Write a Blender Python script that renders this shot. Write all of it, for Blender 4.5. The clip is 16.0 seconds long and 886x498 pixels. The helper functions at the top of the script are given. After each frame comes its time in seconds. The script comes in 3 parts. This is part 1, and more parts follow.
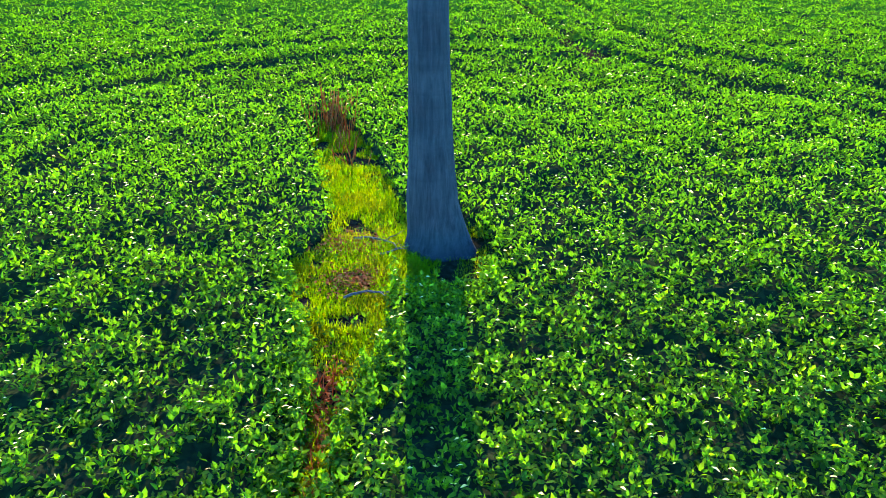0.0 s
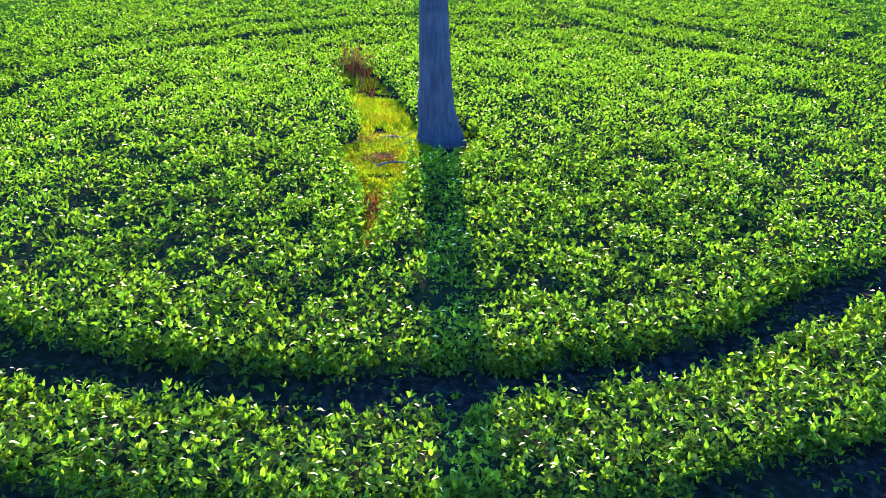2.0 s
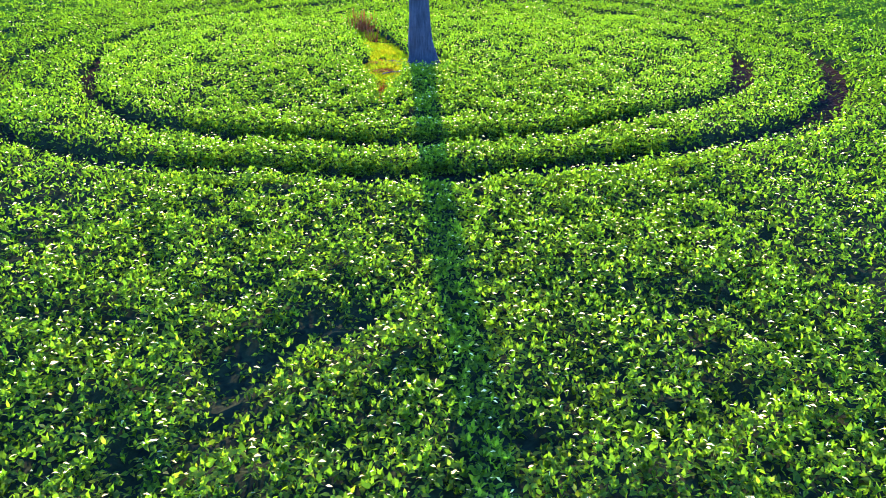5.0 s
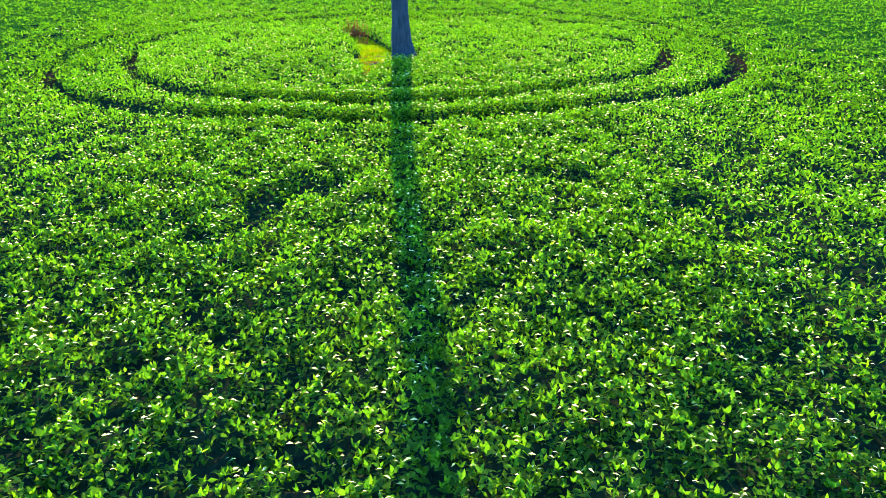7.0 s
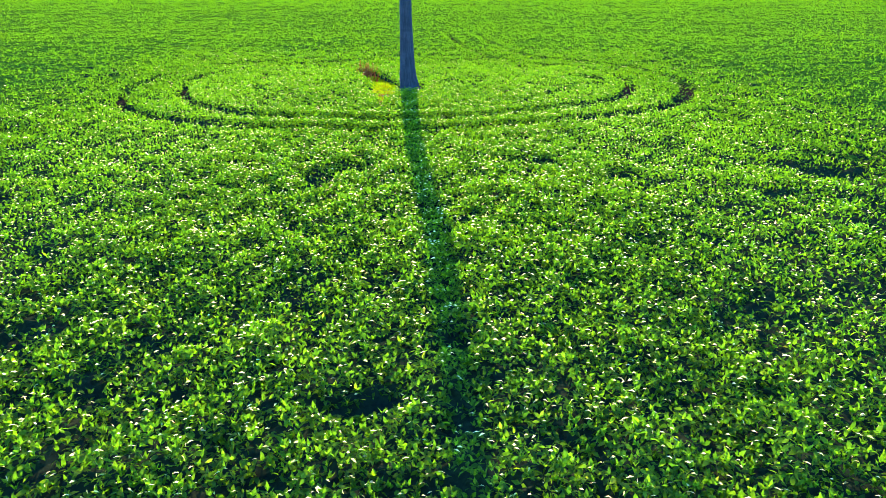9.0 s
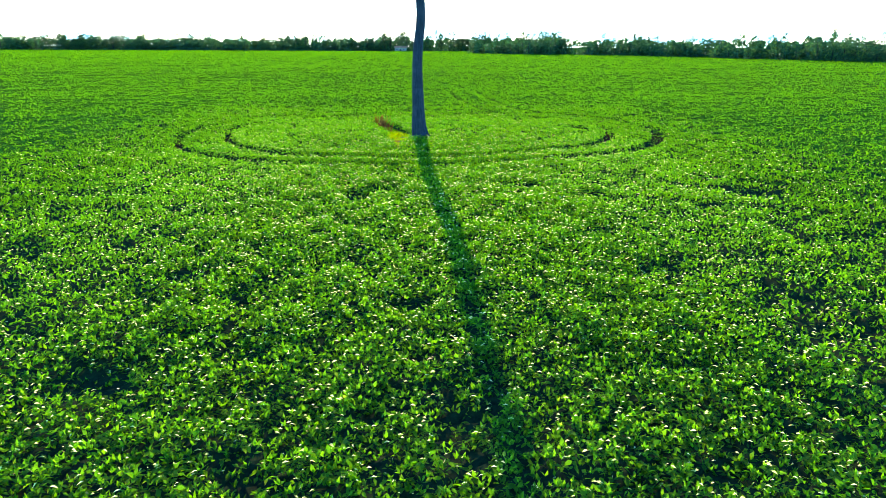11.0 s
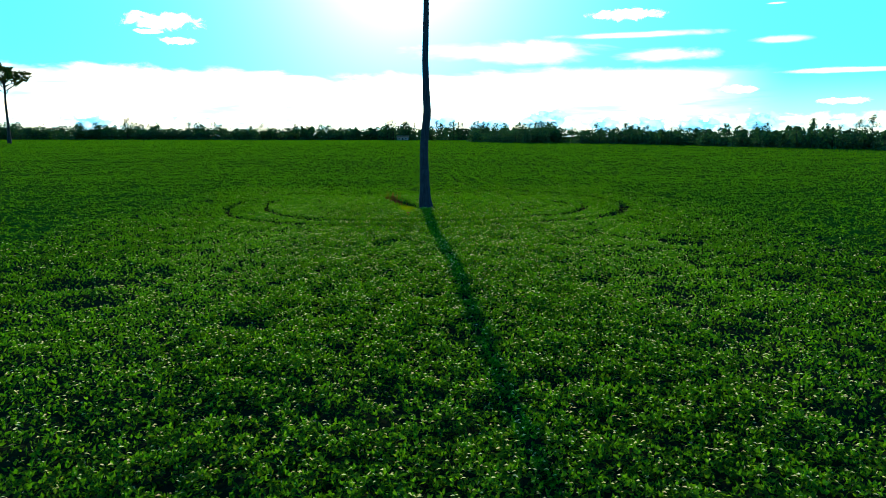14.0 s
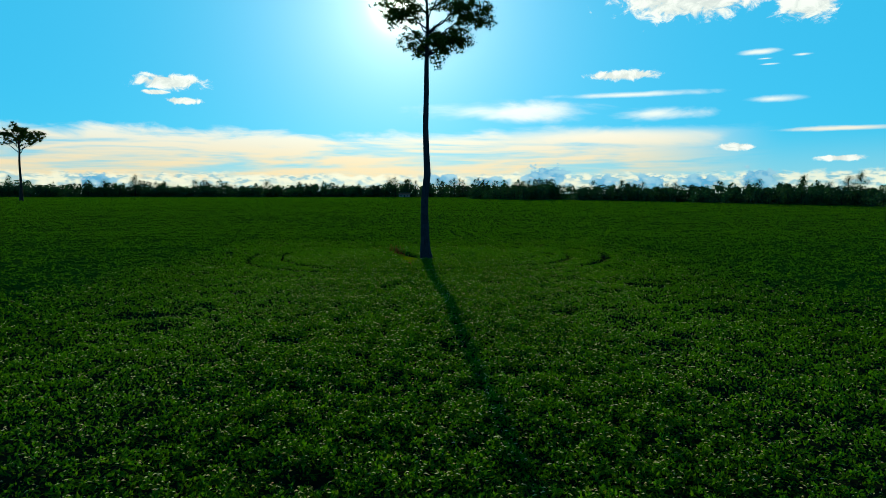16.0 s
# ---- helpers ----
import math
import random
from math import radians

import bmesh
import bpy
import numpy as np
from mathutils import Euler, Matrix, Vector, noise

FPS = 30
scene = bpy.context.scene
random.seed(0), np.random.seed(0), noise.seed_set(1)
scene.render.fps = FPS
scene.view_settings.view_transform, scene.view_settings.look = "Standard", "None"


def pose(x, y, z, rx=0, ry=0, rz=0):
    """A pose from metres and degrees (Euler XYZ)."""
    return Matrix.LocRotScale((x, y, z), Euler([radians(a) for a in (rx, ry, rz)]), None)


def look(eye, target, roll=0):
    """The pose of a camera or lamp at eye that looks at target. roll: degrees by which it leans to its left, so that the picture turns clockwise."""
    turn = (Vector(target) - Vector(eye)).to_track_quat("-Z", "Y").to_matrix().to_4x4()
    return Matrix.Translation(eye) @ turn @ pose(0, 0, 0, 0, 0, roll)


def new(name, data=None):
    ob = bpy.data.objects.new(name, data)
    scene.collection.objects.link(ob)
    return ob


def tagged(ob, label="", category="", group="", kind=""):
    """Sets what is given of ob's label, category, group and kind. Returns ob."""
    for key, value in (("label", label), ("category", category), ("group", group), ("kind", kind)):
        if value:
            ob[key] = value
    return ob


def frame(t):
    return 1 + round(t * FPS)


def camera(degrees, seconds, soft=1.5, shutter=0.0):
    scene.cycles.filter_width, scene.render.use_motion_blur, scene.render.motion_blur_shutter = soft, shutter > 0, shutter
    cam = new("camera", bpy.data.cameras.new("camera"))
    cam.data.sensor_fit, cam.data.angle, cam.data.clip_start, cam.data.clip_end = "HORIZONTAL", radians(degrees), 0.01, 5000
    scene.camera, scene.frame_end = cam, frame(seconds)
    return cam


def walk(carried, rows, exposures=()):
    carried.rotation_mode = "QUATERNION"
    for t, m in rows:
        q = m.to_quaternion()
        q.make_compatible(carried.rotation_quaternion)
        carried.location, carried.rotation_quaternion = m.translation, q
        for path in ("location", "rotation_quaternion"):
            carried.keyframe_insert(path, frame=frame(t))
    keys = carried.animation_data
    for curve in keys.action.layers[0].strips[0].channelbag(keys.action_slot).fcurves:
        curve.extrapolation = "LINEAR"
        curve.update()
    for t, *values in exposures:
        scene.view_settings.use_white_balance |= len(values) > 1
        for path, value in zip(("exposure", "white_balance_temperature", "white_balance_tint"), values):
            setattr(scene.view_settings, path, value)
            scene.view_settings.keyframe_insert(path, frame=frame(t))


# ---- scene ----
cam = camera(65.0, 16.0, soft=0.7)
# seconds, x, y, z, yaw, pitch, roll
ROWS = [
    (0.0, -0.087, 0.053, 5.735, -0.36, -26.71, 0.62),
    (0.5, -0.109, -1.182, 5.766, -0.49, -26.82, 0.62),
    (1.0, -0.150, -2.609, 5.762, -0.58, -26.86, 0.62),
    (1.5, -0.206, -4.196, 5.672, -0.73, -26.72, 0.50),
    (2.0, -0.274, -5.771, 5.655, -0.88, -26.82, 0.42),
    (2.5, -0.365, -7.433, 5.697, -1.12, -26.90, 0.42),
    (3.0, -0.405, -9.091, 5.722, -1.23, -26.96, 0.42),
    (3.5, -0.447, -10.758, 5.761, -1.31, -26.97, 0.42),
    (4.0, -0.472, -12.457, 5.787, -1.48, -26.91, 0.42),
    (4.5, -0.369, -14.199, 5.783, -1.64, -26.79, 0.42),
    (5.0, -0.111, -15.934, 5.780, -1.73, -26.73, 0.42),
    (7.5, 0.880, -23.400, 5.357, -1.60, -23.57, 0.13),
    (8.0, 0.777, -24.973, 5.352, -1.70, -22.64, 0.13),
    (8.5, 0.648, -26.484, 5.330, -1.75, -21.56, 0.13),
    (9.0, 0.465, -27.993, 5.355, -1.87, -20.39, 0.13),
    (9.5, 0.323, -29.543, 5.392, -1.88, -19.24, 0.13),
    (10.0, 0.176, -31.090, 5.418, -1.85, -18.04, 0.13),
    (12.5, -0.345, -38.063, 5.412, -1.79, -12.29, 0.09),
    (13.0, -0.426, -39.553, 5.390, -1.81, -11.09, 0.06),
    (13.5, -0.458, -41.026, 5.368, -1.78, -9.92, 0.05),
    (14.0, -0.482, -42.448, 5.339, -1.76, -8.73, 0.01),
    (14.5, -0.497, -43.888, 5.341, -1.74, -7.58, -0.00),
    (15.0, -0.462, -45.342, 5.350, -1.70, -6.40, -0.05),
    (15.5, -0.442, -46.798, 5.399, -1.67, -5.27, -0.04),
    (16.0, -0.416, -48.201, 5.405, -1.65, -4.11, -0.05),
]
EXPOSURES = [(0.0, 1.9, 7300, 15), (1.1, 1.9, 7300, 17), (1.6, 2.0, 6800, 54), (5.0, 2.0, 6800, 54), (7.3, 1.8, 7200, 18), (8.3, 1.85, 7000, 34), (9.5, 1.65, 7200, 21),
             (10.0, 1.5, 7300, 14), (12.5, 0.87, 7200, 7), (13.5, -0.14, 6800, 1), (14.5, -1.14, 6650, -2), (16.0, -1.95, 6600, -4)]
walk(cam, [(t, pose(x, y, z, 90 + pitch, 0, yaw) @ pose(0, 0, 0, 0, 0, roll)) for t, x, y, z, yaw, pitch, roll in ROWS], EXPOSURES)

# ---- light ----
SUN_AZ, SUN_EL = -1.9, 15.3          # degrees from +y towards +x, and above the horizon
sun_dir = Vector((math.sin(radians(SUN_AZ)) * math.cos(radians(SUN_EL)),
                  math.cos(radians(SUN_AZ)) * math.cos(radians(SUN_EL)), math.sin(radians(SUN_EL))))
sun = new("sun", bpy.data.lights.new("sun", "SUN"))
sun.data.energy, sun.data.angle, sun.data.color = 5.0, radians(0.38), (1.0, 0.93, 0.80)
sun.matrix_world = look(sun_dir * 900, (0, 0, 0))


class Nodes:
    """A short way to write node trees."""

    def __init__(self, tree):
        self.tree = tree
        tree.nodes.clear()

    def add(self, kind, inputs=(), **props):
        n = self.tree.nodes.new(kind)
        for k, v in props.items():
            setattr(n, k, v)
        for k, v in dict(inputs).items():
            self.put(n.inputs[k], v)
        return n

    def put(self, socket, v):
        if hasattr(v, "is_linked"):
            self.tree.links.new(v, socket)
        else:
            socket.default_value = v

    def math(self, op, a, b=0.0, c=0.0, clamp=False):
        return self.add("ShaderNodeMath", {0: a, 1: b, 2: c}, operation=op, use_clamp=clamp).outputs[0]

    def mix(self, fac, a, b, blend="MIX"):
        n = self.add("ShaderNodeMix", {0: fac, 6: a, 7: b}, data_type="RGBA", blend_type=blend)
        return n.outputs[2]

    def noise(self, vec, scale, detail=3.0, rough=0.55, distort=0.0):
        return self.add("ShaderNodeTexNoise", {"Vector": vec, "Scale": scale, "Detail": detail, "Roughness": rough, "Distortion": distort}).outputs[0]

    def ramp(self, fac, stops):
        n = self.add("ShaderNodeValToRGB", {0: fac})
        el = n.color_ramp.elements
        el[0].position, el[0].color = stops[0][0], (*stops[0][1], 1)
        el[1].position, el[1].color = stops[-1][0], (*stops[-1][1], 1)
        for p, c in stops[1:-1]:
            e = el.new(p)
            e.color = (*c, 1)
        return n.outputs[0]

    def step(self, v, lo, hi):
        return self.add("ShaderNodeMapRange", {0: v, 1: lo, 2: hi, 3: 0.0, 4: 1.0}, interpolation_type="SMOOTHSTEP").outputs[0]


def make_world():
    world = bpy.data.worlds.new("sky")
    scene.world = world
    world.use_nodes = True
    n = Nodes(world.node_tree)
    sky = n.add("ShaderNodeTexSky", sky_type="NISHITA", sun_disc=False, sun_elevation=radians(SUN_EL), sun_rotation=radians(SUN_AZ),
                altitude=100.0, air_density=1.0, dust_density=0.2, ozone_density=4.0)
    hue = n.add("ShaderNodeHueSaturation", {"Color": sky.outputs[0], "Saturation": 1.35, "Value": 1.0})
    clear_sky = n.mix(1.0, hue.outputs[0], (0.68, 2.1, 3.0, 1), "MULTIPLY")
    way = n.add("ShaderNodeTexCoord").outputs["Generated"]
    sep = n.add("ShaderNodeSeparateXYZ", {0: way}).outputs
    low_sky = n.math("SUBTRACT", 0.8, n.math("MULTIPLY", n.step(sep[2], 0.24, 0.46), 0.8))
    clear_sky = n.mix(low_sky, clear_sky, (1.9, 15.0, 24.8, 1))          # even cyan haze over the lower sky
    az = n.math("MULTIPLY", n.math("ARCTAN2", sep[0], sep[1]), 57.2958)
    el = n.math("MULTIPLY", n.math("ARCSINE", sep[2]), 57.2958)
    flat = n.add("ShaderNodeCombineXYZ", {0: az, 1: n.math("MULTIPLY", el, 3.2), 2: 0.0}).outputs[0]
    puffy = n.add("ShaderNodeCombineXYZ", {0: az, 1: n.math("MULTIPLY", el, 1.4), 2: 3.0}).outputs[0]
    wisp = n.noise(flat, 0.16, 6.0, 0.6, 0.4)
    puff = n.noise(puffy, 0.55, 6.0, 0.6, 0.2)

    # veil of thin evening cloud low over the horizon, drawn out in streaks
    long_flat = n.add("ShaderNodeCombineXYZ", {0: n.math("MULTIPLY", az, 0.55), 1: n.math("MULTIPLY", el, 5.0), 2: 1.0}).outputs[0]
    streak = n.noise(long_flat, 0.13, 6.0, 0.6, 0.6)
    thin_streak = n.noise(n.add("ShaderNodeCombineXYZ", {0: n.math("MULTIPLY", az, 0.5), 1: n.math("MULTIPLY", el, 9.0), 2: 4.0}).outputs[0], 0.3, 5.0, 0.6, 0.4)
    veil = n.math("MULTIPLY", n.step(el, 0.2, 1.6), n.math("SUBTRACT", 1.0, n.step(n.math("ADD", el, n.math("MULTIPLY", wisp, 3.4)), 6.4, 7.3)))
    near = n.math("SUBTRACT", 1.0, n.step(n.math("ABSOLUTE", n.math("ADD", az, 10.0)), 24.0, 38.0))
    veil = n.math("MULTIPLY", n.math("MULTIPLY", veil, near), n.math("MULTIPLY_ADD", n.step(n.math("ADD", n.math("MULTIPLY", streak, 0.72), n.math("MULTIPLY", thin_streak, 0.28)), 0.37, 0.55), 0.78, 0.14))
    # single clouds: azimuth, elevation, half width, half height (degrees), whether heaped
    ragged = n.noise(puffy, 0.8, 8.0, 0.66, 0.5)
    single = [(-19.7, 8.8, 2.9, 0.62, 1), (-20.6, 8.0, 1.1, 0.22, 1), (-18.7, 7.45, 1.5, 0.3, 1), (16.0, 9.6, 3.3, 0.45, 1), (8.2, 7.05, 8.6, 0.85, 0), (16.3, 8.1, 6.0, 0.26, 0),
              (18.2, 6.6, 4.2, 0.6, 0), (15.0, 4.9, 11.0, 0.85, 0), (24.2, 3.9, 1.5, 0.36, 1), (25.8, 10.7, 1.4, 0.22, 0), (26.4, 9.8, 0.8, 0.09, 0), (26.2, 10.2, 0.6, 0.07, 0), (28.6, 10.3, 0.8, 0.12, 0),
              (26.6, 7.3, 2.0, 0.3, 0), (31.2, 5.0, 5.0, 0.2, 0), (31.4, 2.9, 1.6, 0.25, 1), (21.0, 14.9, 6.2, 1.7, 1), (28.9, 13.9, 2.3, 1.5, 1)]
    # tall heaped clouds low down, blue against the light, with broken bright edges
    knobs = n.noise(n.add("ShaderNodeCombineXYZ", {0: az, 1: n.math("MULTIPLY", el, 1.5), 2: 8.0}).outputs[0], 1.1, 7.0, 0.62)
    lit = n.noise(n.add("ShaderNodeCombineXYZ", {0: az, 1: n.math("MULTIPLY", el, 3.0), 2: 5.0}).outputs[0], 1.3, 6.0, 0.65)
    blue_heaps = [(10.0, 1.7, 2.3, 1.15), (25.9, 1.4, 1.5, 1.05), (18.0, 1.2, 2.0, 0.85), (1.6, 1.5, 1.9, 0.7), (21.8, 1.2, 2.0, 0.75), (5.6, 1.3, 2.0, 0.6), (-24.8, 1.3, 1.8, 0.75), (14.6, 1.2, 1.4, 0.8)]
    shade_mass = None
    for a, e, w, h in blue_heaps:
        dx = n.math("DIVIDE", n.math("SUBTRACT", az, a), w)
        dy = n.math("DIVIDE", n.math("SUBTRACT", el, e), h)
        d = n.math("SQRT", n.math("ADD", n.math("MULTIPLY", dx, dx), n.math("MULTIPLY", dy, dy)))
        d = n.math("SUBTRACT", n.math("ADD", 0.85, n.math("MULTIPLY", n.math("SUBTRACT", knobs, 0.5), 2.6)), d)
        outer = n.step(d, 0.0, 0.16)
        shade_mass = outer if shade_mass is None else n.math("MAXIMUM", shade_mass, outer)
    # a broken row of small clouds along the whole horizon
    row = n.math("MULTIPLY", n.step(el, 0.0, 0.6), n.math("SUBTRACT", 1.0, n.step(n.math("ADD", el, n.math("MULTIPLY", knobs, 1.6)), 2.5, 2.9)))
    totals = [None, None]
    for a, e, w, h, heaped in single:
        dx = n.math("DIVIDE", n.math("SUBTRACT", az, a), w)
        dy = n.math("DIVIDE", n.math("SUBTRACT", el, e), h)
        d = n.math("SQRT", n.math("ADD", n.math("MULTIPLY", dx, dx), n.math("MULTIPLY", dy, dy)))
        d = n.math("SUBTRACT", n.math("ADD", 1.0 if heaped else 1.15, n.math("MULTIPLY", n.math("SUBTRACT", ragged if heaped else wisp, 0.5), 2.2 if heaped else 2.1)), d)
        m = n.step(d, 0.0, 0.45 if heaped else 1.1)
        totals[heaped] = m if totals[heaped] is None else n.math("MAXIMUM", totals[heaped], m)
    to_sun = n.add("ShaderNodeVectorMath", {0: way, 1: tuple(sun_dir)}, operation="DOT_PRODUCT").outputs["Value"]
    off = n.math("MULTIPLY", n.math("ARCCOSINE", n.math("MINIMUM", to_sun, 0.999999)), 57.2958)
    glow = n.math("EXPONENT", n.math("MULTIPLY", off, -0.19))
    core = n.math("EXPONENT", n.math("MULTIPLY", n.math("MULTIPLY", off, off), -0.6))
    tint = n.mix(n.step(el, 2.0, 7.0), (27.0, 19.5, 11.5, 1), (26.0, 26.0, 26.0, 1))
    low_haze = n.math("MULTIPLY", n.math("SUBTRACT", 1.0, n.step(el, 0.5, 5.5)), 0.4)
    c = n.mix(n.math("MULTIPLY", veil, 0.96), n.mix(low_haze, clear_sky, (15.0, 19.0, 19.0, 1)), tint)
    c = n.mix(n.math("MULTIPLY", row, 0.9), c, n.mix(n.step(lit, 0.40, 0.54), (7.0, 14.0, 18.0, 1), (25.0, 24.0, 20.0, 1)))
    c = n.mix(shade_mass, c, n.mix(n.step(lit, 0.60, 0.72), n.mix(n.step(knobs, 0.40, 0.62), (3.2, 10.5, 18.0, 1), (8.5, 15.5, 20.5, 1)), (23.0, 23.0, 21.0, 1)))
    c = n.mix(n.math("MULTIPLY", totals[0], 0.9), c, tint)
    c = n.mix(totals[1], c, n.mix(n.step(ragged, 0.62, 0.40), (26.0, 26.0, 26.0, 1), (19.0, 20.0, 20.5, 1)))
    c = n.mix(n.math("MULTIPLY", glow, 1.0), c, (30.0, 25.0, 19.0, 1), "ADD")
    c = n.mix(core, c, (160.0, 150.0, 130.0, 1), "ADD")
    bg = n.add("ShaderNodeBackground", {0: c, 1: 0.15})
    n.add("ShaderNodeOutputWorld", {0: bg.outputs[0]})


make_world()


# ---- materials ----
def material(name):
    m = bpy.data.materials.new(name)
    m.use_nodes = True
    return m, Nodes(m.node_tree)


def leaf_material(name, stops, glow, through_it, rough, gloss, patch=None, sky_tint=(0.0, 0.0, 0.0)):
    """Thin leaves: a glossy face, and light that comes through. stops: colours over the leaves; patch: a second tone over metres."""
    m, n = material(name)
    rnd = n.add("ShaderNodeNewGeometry").outputs["Random Per Island"]
    where = n.add("ShaderNodeTexCoord").outputs["Object"]
    base = n.ramp(rnd, stops)
    if patch:
        base = n.mix(n.step(n.noise(where, patch[0], 4.0), 0.42, 0.66), base, n.mix(0.55, base, (*patch[1], 1)))
    veins = n.noise(where, 45.0, 2.0)
    base = n.mix(n.math("MULTIPLY", veins, 0.35), base, n.mix(0.5, base, (0.01, 0.03, 0.005, 1)))
    bump = n.add("ShaderNodeBump", {"Height": veins, "Strength": 0.25, "Distance": 0.01})
    cool = n.mix(1.0, base, (*sky_tint, 1), "ADD")          # bluish tint put into the face colour only, imitating skylight on shaded leaves
    face = n.add("ShaderNodeBsdfPrincipled", {"Base Color": cool, "Roughness": rough, "Specular IOR Level": gloss, "Normal": bump.outputs[0]})
    glow = (*glow, 1)
    thin = n.add("ShaderNodeBsdfTranslucent", {"Color": n.mix(1.0, base, glow, "MULTIPLY")})
    both = n.add("ShaderNodeMixShader", {0: through_it, 1: face.outputs[0], 2: thin.outputs[0]})
    n.add("ShaderNodeOutputMaterial", {0: both.outputs[0]})
    return m


GREENS = [(0.0, (0.013, 0.042, 0.006)), (0.4, (0.030, 0.080, 0.007)), (0.72, (0.054, 0.115, 0.008))]
CROP = leaf_material("crop_leaf", GREENS + [(0.97, (0.080, 0.14, 0.010)), (1.0, (0.12, 0.13, 0.03))], (3.5, 4.2, 0.6), 0.5, 0.45, 0.0, (0.25, (0.048, 0.10, 0.006)), (0.002, 0.003, 0.006))
CROP_MASS = leaf_material("crop_canopy", GREENS + [(1.0, (0.080, 0.14, 0.010))], (3.4, 4.1, 0.55), 0.5, 0.5, 0.0, (0.25, (0.048, 0.10, 0.006)), (0.002, 0.003, 0.006))
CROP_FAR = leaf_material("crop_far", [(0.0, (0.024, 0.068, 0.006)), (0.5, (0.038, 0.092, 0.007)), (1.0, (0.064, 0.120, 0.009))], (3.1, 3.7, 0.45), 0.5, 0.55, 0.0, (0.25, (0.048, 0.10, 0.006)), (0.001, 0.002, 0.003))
# pale colour that imitates the sun's glint on leaves
GLINT = leaf_material("painted_glint", [(0.0, (0.22, 0.23, 0.09)), (0.6, (0.30, 0.28, 0.14)), (1.0, (0.30, 0.22, 0.13))], (3.2, 3.1, 2.5), 0.8, 0.5, 0.0)


def canopy_material():
    """Leaves too far off to tell apart: a green sheet, mottled at the size of leaves and of plants."""
    m, n = material("closed_canopy")
    where = n.add("ShaderNodeTexCoord").outputs["Object"]
    fine, plants, wide = n.noise(where, 6.0, 3.0, 0.6), n.noise(where, 1.6, 4.0, 0.6), n.noise(where, 0.11, 4.0)
    c = n.ramp(n.math("ADD", n.math("MULTIPLY", fine, 0.6), n.math("MULTIPLY", plants, 0.4)), [(0.36, (0.015, 0.045, 0.005)), (0.5, (0.034, 0.082, 0.007)), (0.66, (0.062, 0.112, 0.009))])
    c = n.mix(n.step(wide, 0.40, 0.66), c, n.mix(0.4, c, (0.05, 0.10, 0.01, 1)))
    bump = n.add("ShaderNodeBump", {"Height": fine, "Strength": 0.7, "Distance": 0.08})
    face = n.add("ShaderNodeBsdfPrincipled", {"Base Color": c, "Roughness": 0.8, "Specular IOR Level": 0.0, "Normal": bump.outputs[0]})
    n.add("ShaderNodeOutputMaterial", {0: face.outputs[0]})
    return m


CANOPY = canopy_material()
GRASS = leaf_material("grass_blade", [(0.0, (0.05, 0.125, 0.005)), (0.6, (0.11, 0.175, 0.005)), (0.9, (0.15, 0.17, 0.010)), (1.0, (0.18, 0.11, 0.02))],
                      (3.4, 3.5, 0.3), 0.58, 0.5, 0.0, (1.3, (0.14, 0.11, 0.012)))
TREE_LEAF = leaf_material("tree_leaf", [(0.0, (0.018, 0.040, 0.010)), (0.7, (0.042, 0.080, 0.016)), (1.0, (0.11, 0.09, 0.02))], (2.4, 2.2, 0.8), 0.5, 0.4, 0.05)
# green pushed towards blue: distance haze is mixed into the leaf colour
WOOD_LEAF = leaf_material("woodland_leaf_hazed", [(0.0, (0.014, 0.042, 0.024)), (0.7, (0.03, 0.078, 0.036)), (1.0, (0.07, 0.12, 0.03))], (1.8, 2.3, 1.2), 0.42, 0.6, 0.06)
STALK = leaf_material("dry_stalk", [(0.0, (0.18, 0.035, 0.010)), (0.6, (0.34, 0.085, 0.02)), (1.0, (0.40, 0.17, 0.06))], (1.6, 1.4, 1.0), 0.4, 0.7, 0.05)


def soil_material():
    m, n = material("soil")
    where = n.add("ShaderNodeTexCoord").outputs["Object"]
    big, fine = n.noise(where, 0.12, 5.0), n.noise(where, 7.0, 6.0, 0.65)
    c = n.ramp(fine, [(0.32, (0.007, 0.004, 0.003)), (0.5, (0.026, 0.013, 0.010)), (0.7, (0.08, 0.042, 0.028))])
    c = n.mix(n.step(big, 0.35, 0.65), c, n.mix(0.6, c, (0.012, 0.018, 0.005, 1)))
    sep = n.add("ShaderNodeSeparateXYZ", {0: where}).outputs
    away = n.step(n.math("SQRT", n.math("ADD", n.math("MULTIPLY", sep[0], sep[0]), n.math("MULTIPLY", sep[1], sep[1]))), 90.0, 260.0)
    pasture = n.ramp(n.noise(where, 0.05, 6.0), [(0.3, (0.01, 0.035, 0.004)), (0.7, (0.022, 0.06, 0.006))])
    c = n.mix(away, c, pasture)
    bump = n.add("ShaderNodeBump", {"Height": fine, "Strength": 0.8, "Distance": 0.04})
    b = n.add("ShaderNodeBsdfPrincipled", {"Base Color": c, "Roughness": 0.95, "Specular IOR Level": 0.0, "Normal": bump.outputs[0]})
    n.add("ShaderNodeOutputMaterial", {0: b.outputs[0]})
    return m


